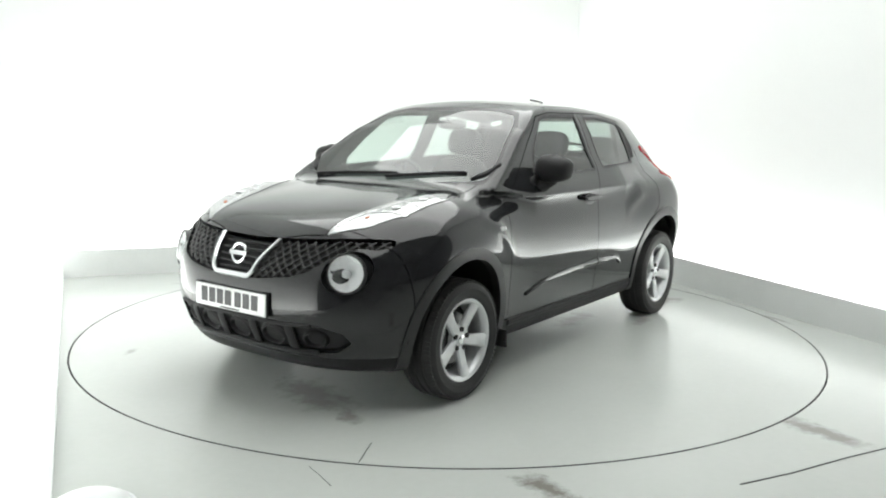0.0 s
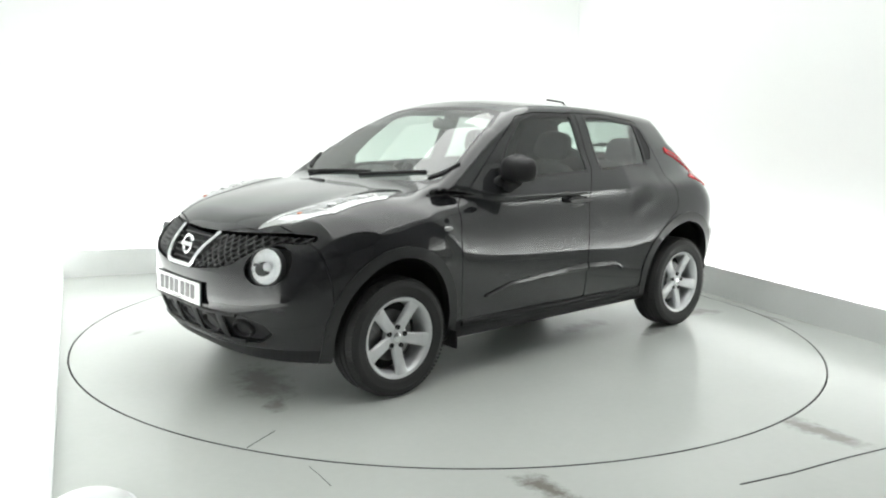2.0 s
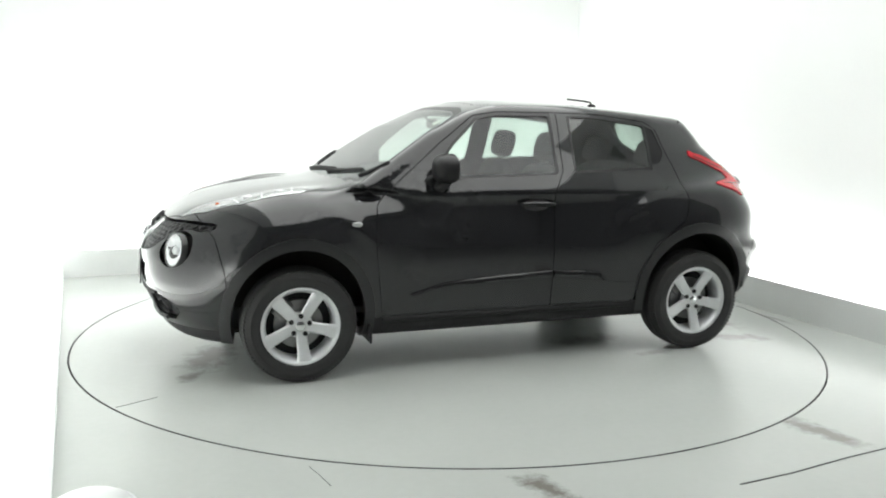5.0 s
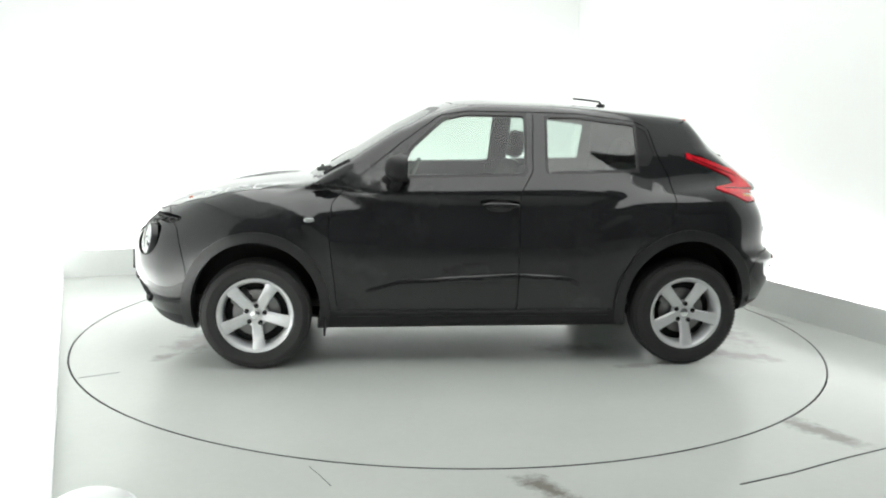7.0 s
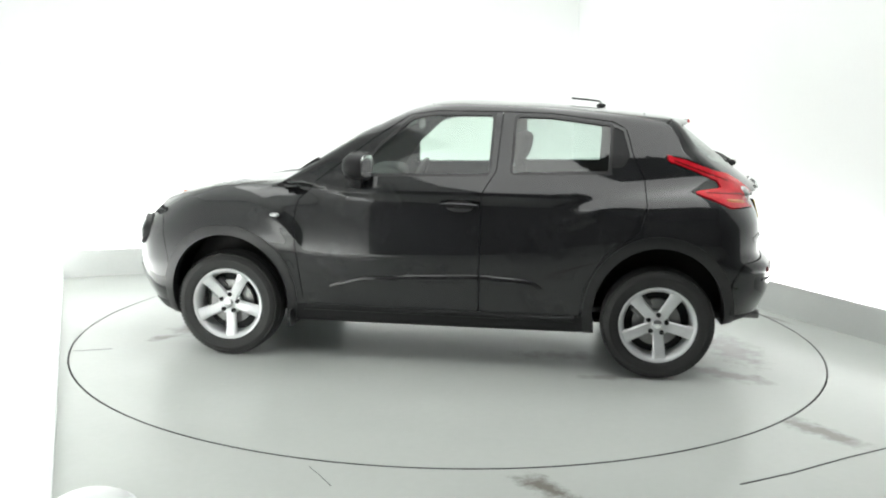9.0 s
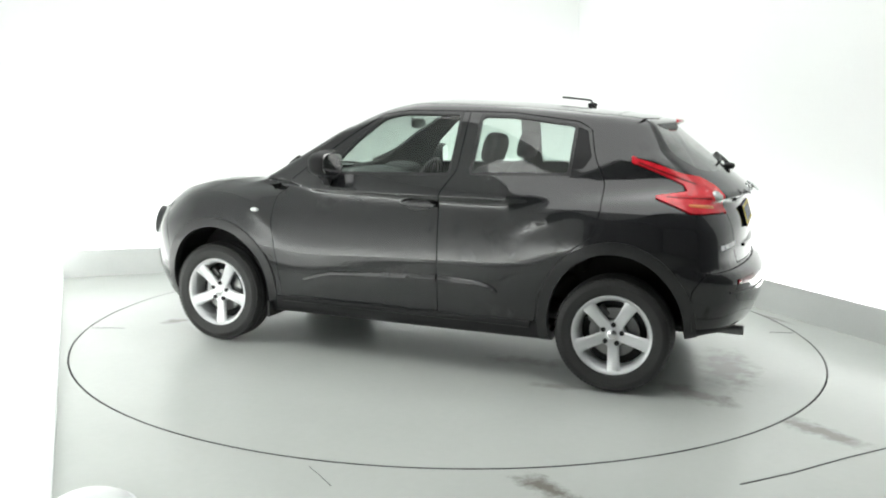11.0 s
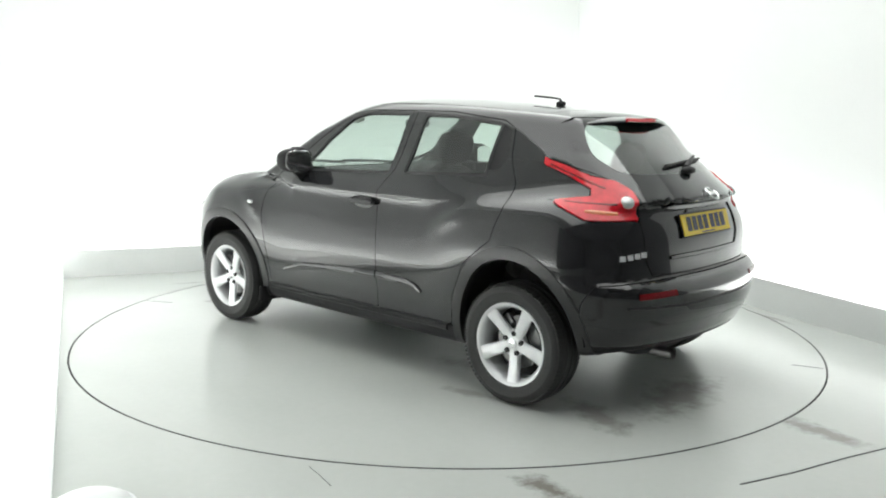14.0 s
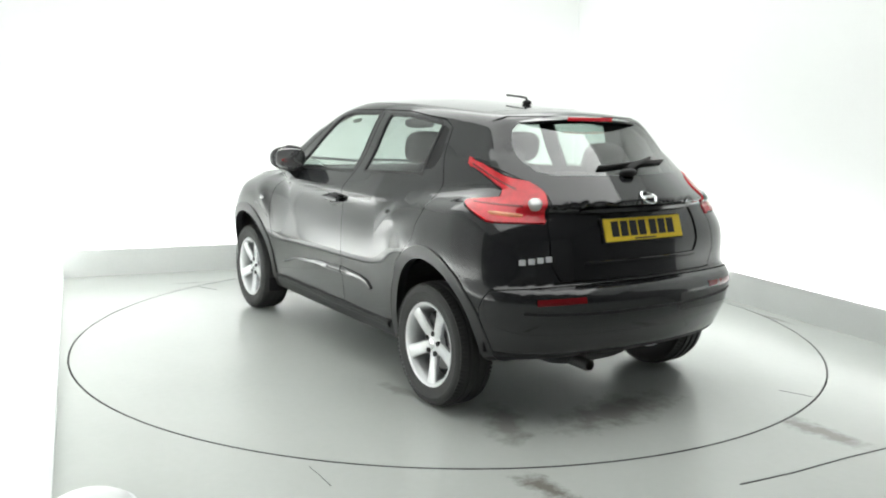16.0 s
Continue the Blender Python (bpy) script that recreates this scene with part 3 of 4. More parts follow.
def car_regions():
    """Outlines on the car's skin, first match first: name, field, limit. x, y, z are arrays, y without its sign."""
    ring = lambda x, z, cx, a, b: (np.sqrt(((x - cx) / a) ** 2 + ((z - 0.35) / b) ** 2) - 1) * a
    side = lambda x, y, z: y > 0.45
    out = []
    for cx in AXLES:
        out.append(("opening", lambda x, y, z, cx=cx: ring(x, z, cx, 0.365, 0.392 if cx > 0 else 0.408), lambda x, y, z: y > 0.5))
    for cx in AXLES:
        out.append(("front_arch" if cx > 0 else "rear_arch", lambda x, y, z, cx=cx: ring(x, z, cx, 0.422, 0.452 if cx > 0 else 0.472), lambda x, y, z: y > 0.5))
    out += [
        ("front_window", lambda x, y, z: poly_field(x, z, FRONT_GLASS, 0.008), side),
        ("rear_window", lambda x, y, z: poly_field(x, z, REAR_GLASS, 0.008), side),
        ("front_seal", lambda x, y, z: poly_field(x, z, FRONT_GLASS, 0.024), side),
        ("rear_seal", lambda x, y, z: poly_field(x, z, REAR_GLASS, 0.024), side),
        ("corner_trim", lambda x, y, z: poly_field(x, z, CORNER_TRIM, 0.006), side),
        ("tail_light", lambda x, y, z: np.maximum(poly_field(x, z, TAIL_LIGHT, 0.006), inner_edge(z) - y), lambda x, y, z: (y > 0.40) & (x < -1.2)),
        ("gap", lambda x, y, z: np.maximum(poly_field(x, z, TAIL_LIGHT, 0.0086), inner_edge(z) - 0.0026 - y), lambda x, y, z: (y > 0.40) & (x < -1.2)),
        ("windscreen", lambda x, y, z: poly_field(y, z, SCREEN, 0.008), lambda x, y, z: x > 0.12),
        ("screen_seal", lambda x, y, z: poly_field(y, z, SCREEN, 0.03), lambda x, y, z: (x > 0.12) & (x < 1.05) & (z > 1.085)),
        ("back_window", lambda x, y, z: poly_field(y, z, BACK_CLEAR, 0.008), lambda x, y, z: x < -1.285),
        ("back_border", lambda x, y, z: poly_field(y, z, BACK_GLASS, 0.008), lambda x, y, z: x < -1.285),
        ("screen_seal", lambda x, y, z: poly_field(x, y, COWL, 0.004), lambda x, y, z: (z > 0.9) & (z < 1.15)),
        ("headlight", lambda x, y, z: poly_field(x, y, HEADLIGHT, 0.006), lambda x, y, z: z > 0.85),
        ("gap", lambda x, y, z: poly_field(x, y, HEADLIGHT, 0.0086), lambda x, y, z: z > 0.85),
        ("lamp_bezel", lambda x, y, z: np.hypot(y - LAMP_AT[0], z - LAMP_AT[1]) - 0.096, lambda x, y, z: x > 1.5),
        ("grille", lambda x, y, z: poly_field(y, z, GRILLE, 0.004), lambda x, y, z: x > 1.5),
        ("intake", lambda x, y, z: poly_field(y, z, INTAKE, 0.006), lambda x, y, z: x > 1.5),
        ("gap", lambda x, y, z: poly_field(x, y, BONNET), lambda x, y, z: (z > 0.82) & (x > 0.7)),
        ("bonnet", lambda x, y, z: poly_field(x, y, BONNET), lambda x, y, z: (z > 0.82) & (x > 0.7)),
        ("sill", lambda x, y, z: np.maximum(z - 0.332, np.abs(x) - 0.95), lambda x, y, z: y > 0.6),
        ("gap", lambda x, y, z: poly_field(x, z, FRONT_DOOR), side),
        ("front_door", lambda x, y, z: poly_field(x, z, FRONT_DOOR), side),
        ("gap", lambda x, y, z: poly_field(x, z, REAR_DOOR), side),
        ("rear_door", lambda x, y, z: poly_field(x, z, REAR_DOOR), side),
        ("gap", lambda x, y, z: poly_field(y, z, TAILGATE), lambda x, y, z: x < -1.3),
        ("plate_recess", lambda x, y, z: poly_field(y, z, RECESS), lambda x, y, z: x < -1.3),
        ("tailgate", lambda x, y, z: poly_field(y, z, TAILGATE), lambda x, y, z: x < -1.3),
        ("gap", lambda x, y, z: poly_field(x, z, FRONT_BUMPER), lambda x, y, z: (x > 1.5) & (y > 0.3)),
        ("front_skirt", lambda x, y, z: np.maximum(z - 0.30, 1.5 - x), lambda x, y, z: x > 1.5),
        ("front_bumper", lambda x, y, z: poly_field(x, z, FRONT_BUMPER), lambda x, y, z: x > 1.5),
        ("gap", lambda x, y, z: poly_field(x, z, REAR_BUMPER), lambda x, y, z: x < -1.5),
        ("rear_skirt", lambda x, y, z: np.maximum(z - 0.375, x + 1.5), lambda x, y, z: x < -1.5),
        ("rear_bumper", lambda x, y, z: poly_field(x, z, REAR_BUMPER), lambda x, y, z: x < -1.5),
        ("gap", lambda x, y, z: poly_field(x, y, ROOF), lambda x, y, z: z > 1.42),
        ("roof", lambda x, y, z: poly_field(x, y, ROOF), lambda x, y, z: z > 1.42),
        ("underbody", lambda x, y, z: z - 0.262, lambda x, y, z: y < 0.62),
        ("front_wing", lambda x, y, z: 0.70 - x, lambda x, y, z: z < 1.12),
    ]
    return out


SEAM = 0.0026                     # half the width of the joints between panels


def cut_skin(points, faces, regions):
    """Cuts the faces along each outline; gives points, faces and each face's region."""
    pts = [tuple(p) for p in points]
    cuts = []
    for name, field, limit in regions:
        cuts += [(field, limit, s) for s in ((-SEAM, SEAM) if name == "gap" else (0.0,))]
    for field, limit, shift in cuts:
        arr = np.array(pts)
        x, y, z = arr[:, 0], np.abs(arr[:, 1]), arr[:, 2]
        g = field(x, y, z) + shift
        g[np.abs(g) < 2e-4] = 2e-4
        ok = limit(x, y, z)
        sign = (g < 0).tolist()
        near = (np.abs(g) < 0.06) & ok
        near, gl = near.tolist(), g.tolist()
        done, out = {}, []
        for f in faces:
            s = [sign[i] for i in f]
            if all(s) or not any(s) or not any(near[i] for i in f):
                out.append(f)
                continue
            a, b = [], []
            for k, i in enumerate(f):
                j = f[(k + 1) % len(f)]
                (a if sign[i] else b).append(i)
                if sign[i] != sign[j]:
                    key = (i, j) if i < j else (j, i)
                    if key not in done:
                        p, q = pts[key[0]], pts[key[1]]
                        t = gl[key[0]] / (gl[key[0]] - gl[key[1]])
                        done[key] = len(pts)
                        pts.append(tuple(p[c] + t * (q[c] - p[c]) for c in range(3)))
                    a.append(done[key])
                    b.append(done[key])
            for c in (a, b):
                if len(c) >= 3:
                    out.append(c)
        faces = out
    arr = np.array(pts)
    mid = np.array([arr[f].mean(0) for f in faces])
    x, y, z = mid[:, 0], np.abs(mid[:, 1]), mid[:, 2]
    kind = np.full(len(faces), -1)
    names = [r[0] for r in regions]
    for k, (name, field, limit) in enumerate(regions):
        g = field(x, y, z)
        g = np.abs(g) - SEAM if name == "gap" else g
        kind[(kind < 0) & (g < 0) & limit(x, y, z)] = k
    return arr, faces, [names[k] if k >= 0 else "body" for k in kind], mid


def panel(name, arr, nrm, faces, mat, parent, label="", inset=0.0, thick=0.014, lift=0.0):
    """One panel of the skin as a mesh with a turned-in edge."""
    if not faces:
        return None
    used = sorted({i for f in faces for i in f})
    at = {i: k for k, i in enumerate(used)}
    v = (arr[used] - nrm[used] * (inset - lift)).tolist()
    n = nrm[used].tolist()
    fs = [[at[i] for i in f] for f in faces]
    count = {}
    for f in fs:
        for a, b in zip(f, f[1:] + f[:1]):
            count[(a, b)] = count.get((a, b), 0) + 1
    for (a, b) in [e for e in count if (e[1], e[0]) not in count]:
        base = len(v)
        pa, pb, na, nb = Vector(v[a]), Vector(v[b]), Vector(n[a]), Vector(n[b])
        out = (pb - pa).cross(na)
        out = out.normalized() if out.length > 1e-9 else na
        v += [tuple(pb), tuple(pa), tuple(pa - na * thick), tuple(pb - nb * thick)]
        n += [tuple(out)] * 4
        fs.append([base, base + 1, base + 2, base + 3])
    me = bpy.data.meshes.new(name)
    me.from_pydata(v, [], fs)
    me.polygons.foreach_set("use_smooth", [True] * len(fs))
    me.normals_split_custom_set_from_vertices(n)
    me.materials.append(mat)
    ob = new(name, me)
    ob.parent = parent
    return tagged(ob, label)


def car_wheel(name, parent, at, mirror):
    """A tyre on a five-spoke alloy rim, axle along y, face towards +y."""
    wheel = new(name)
    wheel.parent = parent
    wheel.matrix_local = pose(*at, 0, 0, 180 if mirror else 0)
    w = 0.096
    tread = [(0.212, -w + 0.012), (0.240, -w - 0.006), (0.280, -w - 0.004), (0.300, -w + 0.008), (0.312, -w + 0.028)]
    for y in (-0.045, 0.0, 0.045):
        tread += [(0.3165, y - 0.010), (0.310, y - 0.006), (0.310, y + 0.006), (0.3165, y + 0.010)]
    tread += [(0.312, w - 0.028), (0.300, w - 0.008), (0.280, w + 0.004), (0.268, w + 0.0065), (0.264, w + 0.004), (0.240, w + 0.006), (0.218, w - 0.004), (0.212, w - 0.012)]
    tyre = part("tyre", lathe(tread, 72), RUBBER, wheel, "worn black tyre", True)
    blocks = bmesh.new()
    for i in range(84):
        a = 360 * i / 84
        for s in (-1, 1):
            m = pose(0, 0, 0, 0, a, 0) @ pose(0.3065, s * 0.0755, 0, 0, 0, s * 16)
            bmesh.ops.create_cube(blocks, size=1, matrix=m @ Matrix.Diagonal((0.010, 0.034, 0.014, 1)))
    tagged(part("tread_block", blocks, RUBBER, tyre), kind="stuff")
    part("rim", lathe([(0.211, -0.085), (0.195, -0.08), (0.185, -0.05), (0.185, 0.06), (0.196, 0.082), (0.205, 0.091), (0.2155, 0.094), (0.2185, 0.088), (0.213, 0.080)], 64), ALLOY, wheel, "silver alloy rim with five spokes", True)
    for i in range(5):
        # a spoke: broad at the rim, waisted at the hub, falling inwards
        bm = bmesh.new()
        rings = []
        for r, half, y, d in ((0.038, 0.030, 0.062, 0.03), (0.075, 0.031, 0.066, 0.028), (0.12, 0.032, 0.074, 0.026), (0.165, 0.035, 0.082, 0.024), (0.198, 0.041, 0.087, 0.022)):
            rings.append([bm.verts.new((a, b, -r)) for a, b in ((-half, y - 0.008), (-half * 0.72, y), (half * 0.72, y), (half, y - 0.008), (half * 0.9, y - d), (-half * 0.9, y - d))])
        for a, b in zip(rings, rings[1:]):
            for k in range(6):
                bm.faces.new((a[k], a[(k + 1) % 6], b[(k + 1) % 6], b[k]))
        bm.faces.new(rings[0])
        bm.faces.new(rings[-1][::-1])
        spoke = part("spoke", bm, ALLOY, wheel, smooth=True)
        spoke.matrix_local = pose(0, 0, 0, 0, 72 * i + (6 if not mirror else -6), 0)
        a = radians(72 * i + 36 + 6 - 90)
        part("wheel_nut", lathe([(0.001, 0.066), (0.009, 0.068), (0.0135, 0.069), (0.0135, 0.05)], 12), PLASTIC, wheel).location = (0.053 * math.cos(a), 0.0, 0.053 * math.sin(a))
    part("hub", lathe([(0.001, 0.066), (0.030, 0.065), (0.046, 0.060), (0.070, 0.056), (0.072, 0.03)], 40), ALLOY, wheel, smooth=True)
    part("hub_cap", lathe([(0.001, 0.074), (0.020, 0.073), (0.026, 0.069), (0.027, 0.06)], 32), CHROME, wheel, smooth=True)
    part("brake_disc", lathe([(0.04, 0.018), (0.075, 0.018), (0.078, 0.012), (0.135, 0.012), (0.135, -0.012), (0.04, -0.012)], 48), DISC_STEEL, wheel, "dull steel brake disc")
    part("brake_caliper", box((0.11, 0.06, 0.07), (0.085, 0.0, 0.085), 0.012, (0, 45, 0)), DISC_STEEL, wheel)
    part("wheel_back", lathe([(0.001, -0.03), (0.184, -0.03), (0.184, -0.04), (0.001, -0.04)], 40), PLASTIC, wheel)
    return wheel


def seat(parent, name, x, y, wide, mats=CLOTH, lean=-14, rear=False):
    ob = new(name)
    ob.parent = parent
    ob.matrix_local = pose(x, y, 0.34)
    part("cushion", blob((0.27, wide / 2, 0.10), (0.0, 0, 0.16), power=4), mats, ob, smooth=True)
    part("backrest", blob((0.075, wide / 2, 0.33), (-0.30, 0, 0.50), turn=(0, lean, 0), power=3.6), mats, ob, smooth=True)
    n = 2 if rear else 1
    for i in range(n):
        yy = 0 if n == 1 else (i - 0.5) * 0.72
        part("headrest", blob((0.055, 0.135, 0.095), (-0.405, yy, 0.93 if not rear else 0.885), turn=(0, lean, 0), power=3.2), mats, ob, smooth=True)
        for s in (-0.05, 0.05):
            part("headrest_post", lathe([(0.006, -0.09), (0.006, 0.06)], 8, axis="z"), CHROME, ob).matrix_local = pose(-0.39, yy + s, 0.84, 0, lean, 0)
    return ob


def number_plate(parent, name, at, turn, mat, label):
    """A plate with plain bars for its characters, facing +x of its own space."""
    plate = part(name, box((0.008, 0.52, 0.111), (0, 0, 0), 0.003), mat, parent, label)
    plate.matrix_local = pose(*at, *turn)
    part("plate_surround", box((0.010, 0.532, 0.123), (-0.006, 0, 0), 0.003), PLASTIC, plate)
    y = -0.215
    for k in range(7):
        w = 0.047
        part("bar", box((0.002, w, 0.074), (0.0045, y + w / 2, 0.004)), INK, plate, "plain dark bar in place of a character")
        y += 0.060 if k != 3 else 0.073
    part("bar", box((0.002, 0.14, 0.007), (0.0045, 0, -0.047)), INK, plate, "plain dark bar in place of small writing")
    return plate


def facing(n):
    """A turn that brings y onto n and keeps x level."""
    y = Vector(n).normalized()
    x = y.cross(Vector((0, 0, 1))).normalized()
    return Matrix((x, y, x.cross(y))).transposed().to_4x4()


def along(proj, pts, n=24):
    """Points along a polyline in a plane, laid on the skin. proj: 'side', 'mirror_side', 'front', 'rear', 'top'."""
    pts = np.array(pts, float)
    d = np.r_[0, np.cumsum(np.hypot(*np.diff(pts, axis=0).T))]
    s = np.linspace(0, d[-1], n)
    a, b = np.interp(s, d, pts[:, 0]), np.interp(s, d, pts[:, 1])
    o = np.zeros(n)
    if proj == "side":
        return drop(np.stack([a, o, b], 1), 1, 1)
    if proj == "mirror_side":
        return drop(np.stack([a, o, b], 1), 1, -1)
    if proj == "front":
        return drop(np.stack([o, a, b], 1), 0, 1)
    if proj == "rear":
        return drop(np.stack([o, a, b], 1), 0, -1)
    return drop(np.stack([a, b, o], 1), 2, 1)


def car():
    ob = tagged(new("car"), "glossy black compact crossover car with silver alloy wheels on a turntable", "car")
    points, quads = skin(body_form, (-2.2, -1.0, 0.15), (2.2, 1.0, 1.65), 0.028)
    points, _ = settle(points, body_form)
    arr, faces, kinds, mid = cut_skin(points, quads, car_regions())
    arr, nrm = settle(arr, body_form, 2)
    left = mid[:, 1] > 0
    pick = lambda kind, side=None: [f for f, k, l in zip(faces, kinds, left) if k == kind and (side is None or l == side)]
    P = lambda name, kind, mat, side=None, parent=ob, **kw: panel(name, arr, nrm, pick(kind, side), mat, parent, **kw)
    P("body", "body", PAINT, label="glossy black body sides and pillars")
    P("bonnet", "bonnet", PAINT, label="glossy black bonnet")
    P("roof", "roof", PAINT)
    P("front_bumper", "front_bumper", PAINT, label="glossy black front bumper")
    P("rear_bumper", "rear_bumper", PAINT, label="glossy black rear bumper")
    P("front_skirt", "front_skirt", PLASTIC, label="matt black plastic lower lip")
    P("rear_skirt", "rear_skirt", PLASTIC, label="matt black plastic lower edge")
    P("underbody", "underbody", SHELL)
    P("windscreen", "windscreen", SCREEN_GLASS, label="pale green tinted windscreen", thick=0.005)
    P("screen_surround", "screen_seal", TRIM)
    gate = P("tailgate", "tailgate", PAINT, label="glossy black tailgate")
    P("back_window", "back_window", BACK_PANE, parent=gate, label="tinted rear window", thick=0.005)
    P("window_border", "back_border", PAINT, parent=gate, label="black border of the rear window", thick=0.005)
    P("plate_recess", "plate_recess", PAINT, parent=gate, inset=0.007)
    grille = P("grille", "grille", PLASTIC, inset=0.035, label="black honeycomb grille with a chrome V", thick=-0.036)
    intake = P("lower_intake", "intake", PLASTIC, inset=0.03, label="matt black lower intake with round openings", thick=-0.031)
    doors = {}
    for s, tag in ((True, 1), (False, -1)):
        P("front_wing", "front_wing", PAINT, s)
        for a in ("front_arch", "rear_arch"):
            P("wheel_arch_trim", a, TRIM, s, lift=0.007, label="satin black wheel arch trim", thick=0.05)
        P("sill", "sill", PLASTIC, s, label="black plastic sill", lift=0.004)
        d = doors[tag] = P("front_door", "front_door", PAINT, s, label="glossy black front door")
        P("window", "front_window", GLASS, s, parent=d, label="clear door window", thick=0.005, inset=0.006)
        P("window_seal", "front_seal", TRIM, s, parent=d, lift=0.001)
        r = P("rear_door", "rear_door", PAINT, s, label="glossy black rear door")
        P("window", "rear_window", DARK_GLASS, s, parent=r, label="tinted door window", thick=0.005, inset=0.006)
        P("window_seal", "rear_seal", TRIM, s, parent=r, lift=0.001)
        P("hidden_handle", "corner_trim", PLASTIC, s, parent=r, inset=0.004)
        lamp = P("tail_light", "tail_light", RED_LENS, s, lift=0.006, label="red boomerang-shaped tail light")
        head = P("headlight", "headlight", CLEAR_LENS, s, lift=0.003, label="long clear indicator and side light on the wing")
        for bx, by, br, bmat in ((1.66, 0.53, 0.014, AMBER_LENS), (1.50, 0.585, 0.034, REFLECTOR), (1.34, 0.625, 0.030, REFLECTOR)):
            bp, bn = drop(np.array([[bx, tag * by, 0]]), 2, 1)
            part("bulb", blob((br, br * 0.8, 0.007), tuple(bp[0] + bn[0] * 0.002), power=2.1), bmat, head, smooth=True)
        for line in ([(1.60, 0.482), (1.56, 0.662)], [(1.42, 0.525), (1.44, 0.672)], [(1.26, 0.58), (1.28, 0.678)], [(1.80, 0.45), (1.50, 0.525), (1.15, 0.635)]):
            pp, pn = along("top", [(x, tag * y) for x, y in line], 10)
            part("lens_rib", sweep(pp + pn * 0.003, pn, 0.007, 0.003), SILVER, head)
        bez = P("lamp_bezel", "lamp_bezel", PLASTIC, s, inset=0.03, thick=-0.031)
        # round main lamp
        c, n = drop(np.array([[0, tag * LAMP_AT[0], LAMP_AT[1]]]), 0, 1)
        face = Vector(n[0])
        face = (face + Vector((0.45, 0, 0))).normalized()
        q = facing(face)
        m = Matrix.Translation(Vector(c[0]) - face * 0.006) @ q @ Matrix.Diagonal((1.1, 1, 1.1, 1))
        round_lamp = part("round_headlight", lathe([(0.080, -0.002), (0.072, -0.010), (0.055, -0.018), (0.03, -0.025), (0.001, -0.028)], 44), REFLECTOR, ob, "round main headlight with a clear lens", True)
        round_lamp.matrix_local = m
        part("lens", lathe([(0.001, 0.026), (0.03, 0.0245), (0.055, 0.019), (0.072, 0.010), (0.080, 0.0)], 44), LENS_GLASS, round_lamp, "clear domed lens", True)
        part("lamp_ring", lathe([(0.079, -0.03), (0.079, 0.003), (0.083, 0.006), (0.087, 0.003), (0.088, -0.03)], 44), GRILLE_GREY, round_lamp, "grey ring", True)
        part("bulb_shield", lathe([(0.001, 0.002), (0.014, 0.0), (0.020, -0.006), (0.020, -0.03)], 20), SILVER, round_lamp, smooth=True)
        part("lamp_fin", box((0.05, 0.006, 0.012), (0.045, -0.008, 0.004)), GRILLE_GREY, round_lamp)
        # clear reversing lens and amber part of the tail light
        cc, nn = drop(np.array([[-1.0, tag * 0.575, 1.062]]), 0, -1)
        fq = facing(nn[0])
        part("reversing_lens", lathe([(0.001, 0.015), (0.02, 0.0135), (0.030, 0.009), (0.034, 0.003), (0.034, -0.01)], 28), CLEAR_LENS, lamp, "round clear lens", True).matrix_local = Matrix.Translation(cc[0]) @ fq
        pp, pn = along("side" if tag > 0 else "mirror_side", [(-1.61, 1.018), (-1.72, 1.006)], 8)
        part("amber_lens", sweep(pp, pn, 0.026, 0.0080, taper=[0.5, 0.9, 1, 1, 1, 1, 1, 0.9]), AMBER_LENS, lamp, "amber indicator lens", True)
        for line in ([(-1.33, 1.225), (-1.50, 1.165), (-1.63, 1.118)], [(-1.50, 1.057), (-1.62, 1.050), (-1.71, 1.048)]):
            pp, pn = along("side" if tag > 0 else "mirror_side", line, 10)
            part("lens_rib", sweep(pp, pn, 0.012, 0.0075), DEEP_RED, lamp, "darker red divider")
        # door moulding, handle, side repeater
        sd = "side" if tag > 0 else "mirror_side"
        for host, line in ((d, [(0.635, 0.452), (0.44, 0.505), (0.1, 0.525), (-0.243, 0.535)]), (r, [(-0.257, 0.535), (-0.50, 0.53), (-0.57, 0.515), (-0.61, 0.482)])):
            pp, pn = along(sd, line, 14)
            up = np.stack([pn[:, 0], pn[:, 1], np.full(len(pn), 0.075)], 1)
            part("door_moulding", sweep(pp, up, 0.042, 0.013, taper=np.linspace(0.35, 1, 14).tolist() if host is d else np.linspace(1, 0.4, 14).tolist()), PAINT, host, "raised gloss moulding low on the door", True)
        pp, pn = along(sd, [(-0.03, 0.960), (-0.235, 0.955)], 10)
        handle = part("door_handle", sweep(pp + pn * 0.028, pn, 0.030, 0.012, taper=[0.5, 0.85, 1, 1, 1, 1, 1, 1, 0.85, 0.6]), PAINT, d, "glossy black pull handle", True)
        for e in (0, 9):
            part("handle_foot", box((0.022, 0.034, 0.022), tuple(pp[e] + pn[e] * 0.012), 0.005), PAINT, handle)
        cup_p, cup_n = drop(np.array([[-0.13, 0, 0.952]]), 1, tag)
        part("handle_cup", blob((0.085, 0.008, 0.040), tuple(cup_p[0] - cup_n[0] * 0.002), power=2.2), TRIM, handle, "dark hollow behind the handle", True)
        rp, rn = drop(np.array([[0.957, 0, 0.868]]), 1, tag)
        part("side_repeater", blob((0.030, 0.009, 0.014), tuple(rp[0]), power=2.3), CLEAR_LENS, ob, "small clear side repeater lamp", True)
        # mirror
        mirror = new("door_mirror")
        mirror.parent = ob
        mirror.matrix_local = pose(0.445, tag * 0.882, 1.168, 0, 0, tag * -8)
        bm = blob((0.088, 0.114, 0.084), (0.0, 0, 0), power=2.5, u=32, v=18)
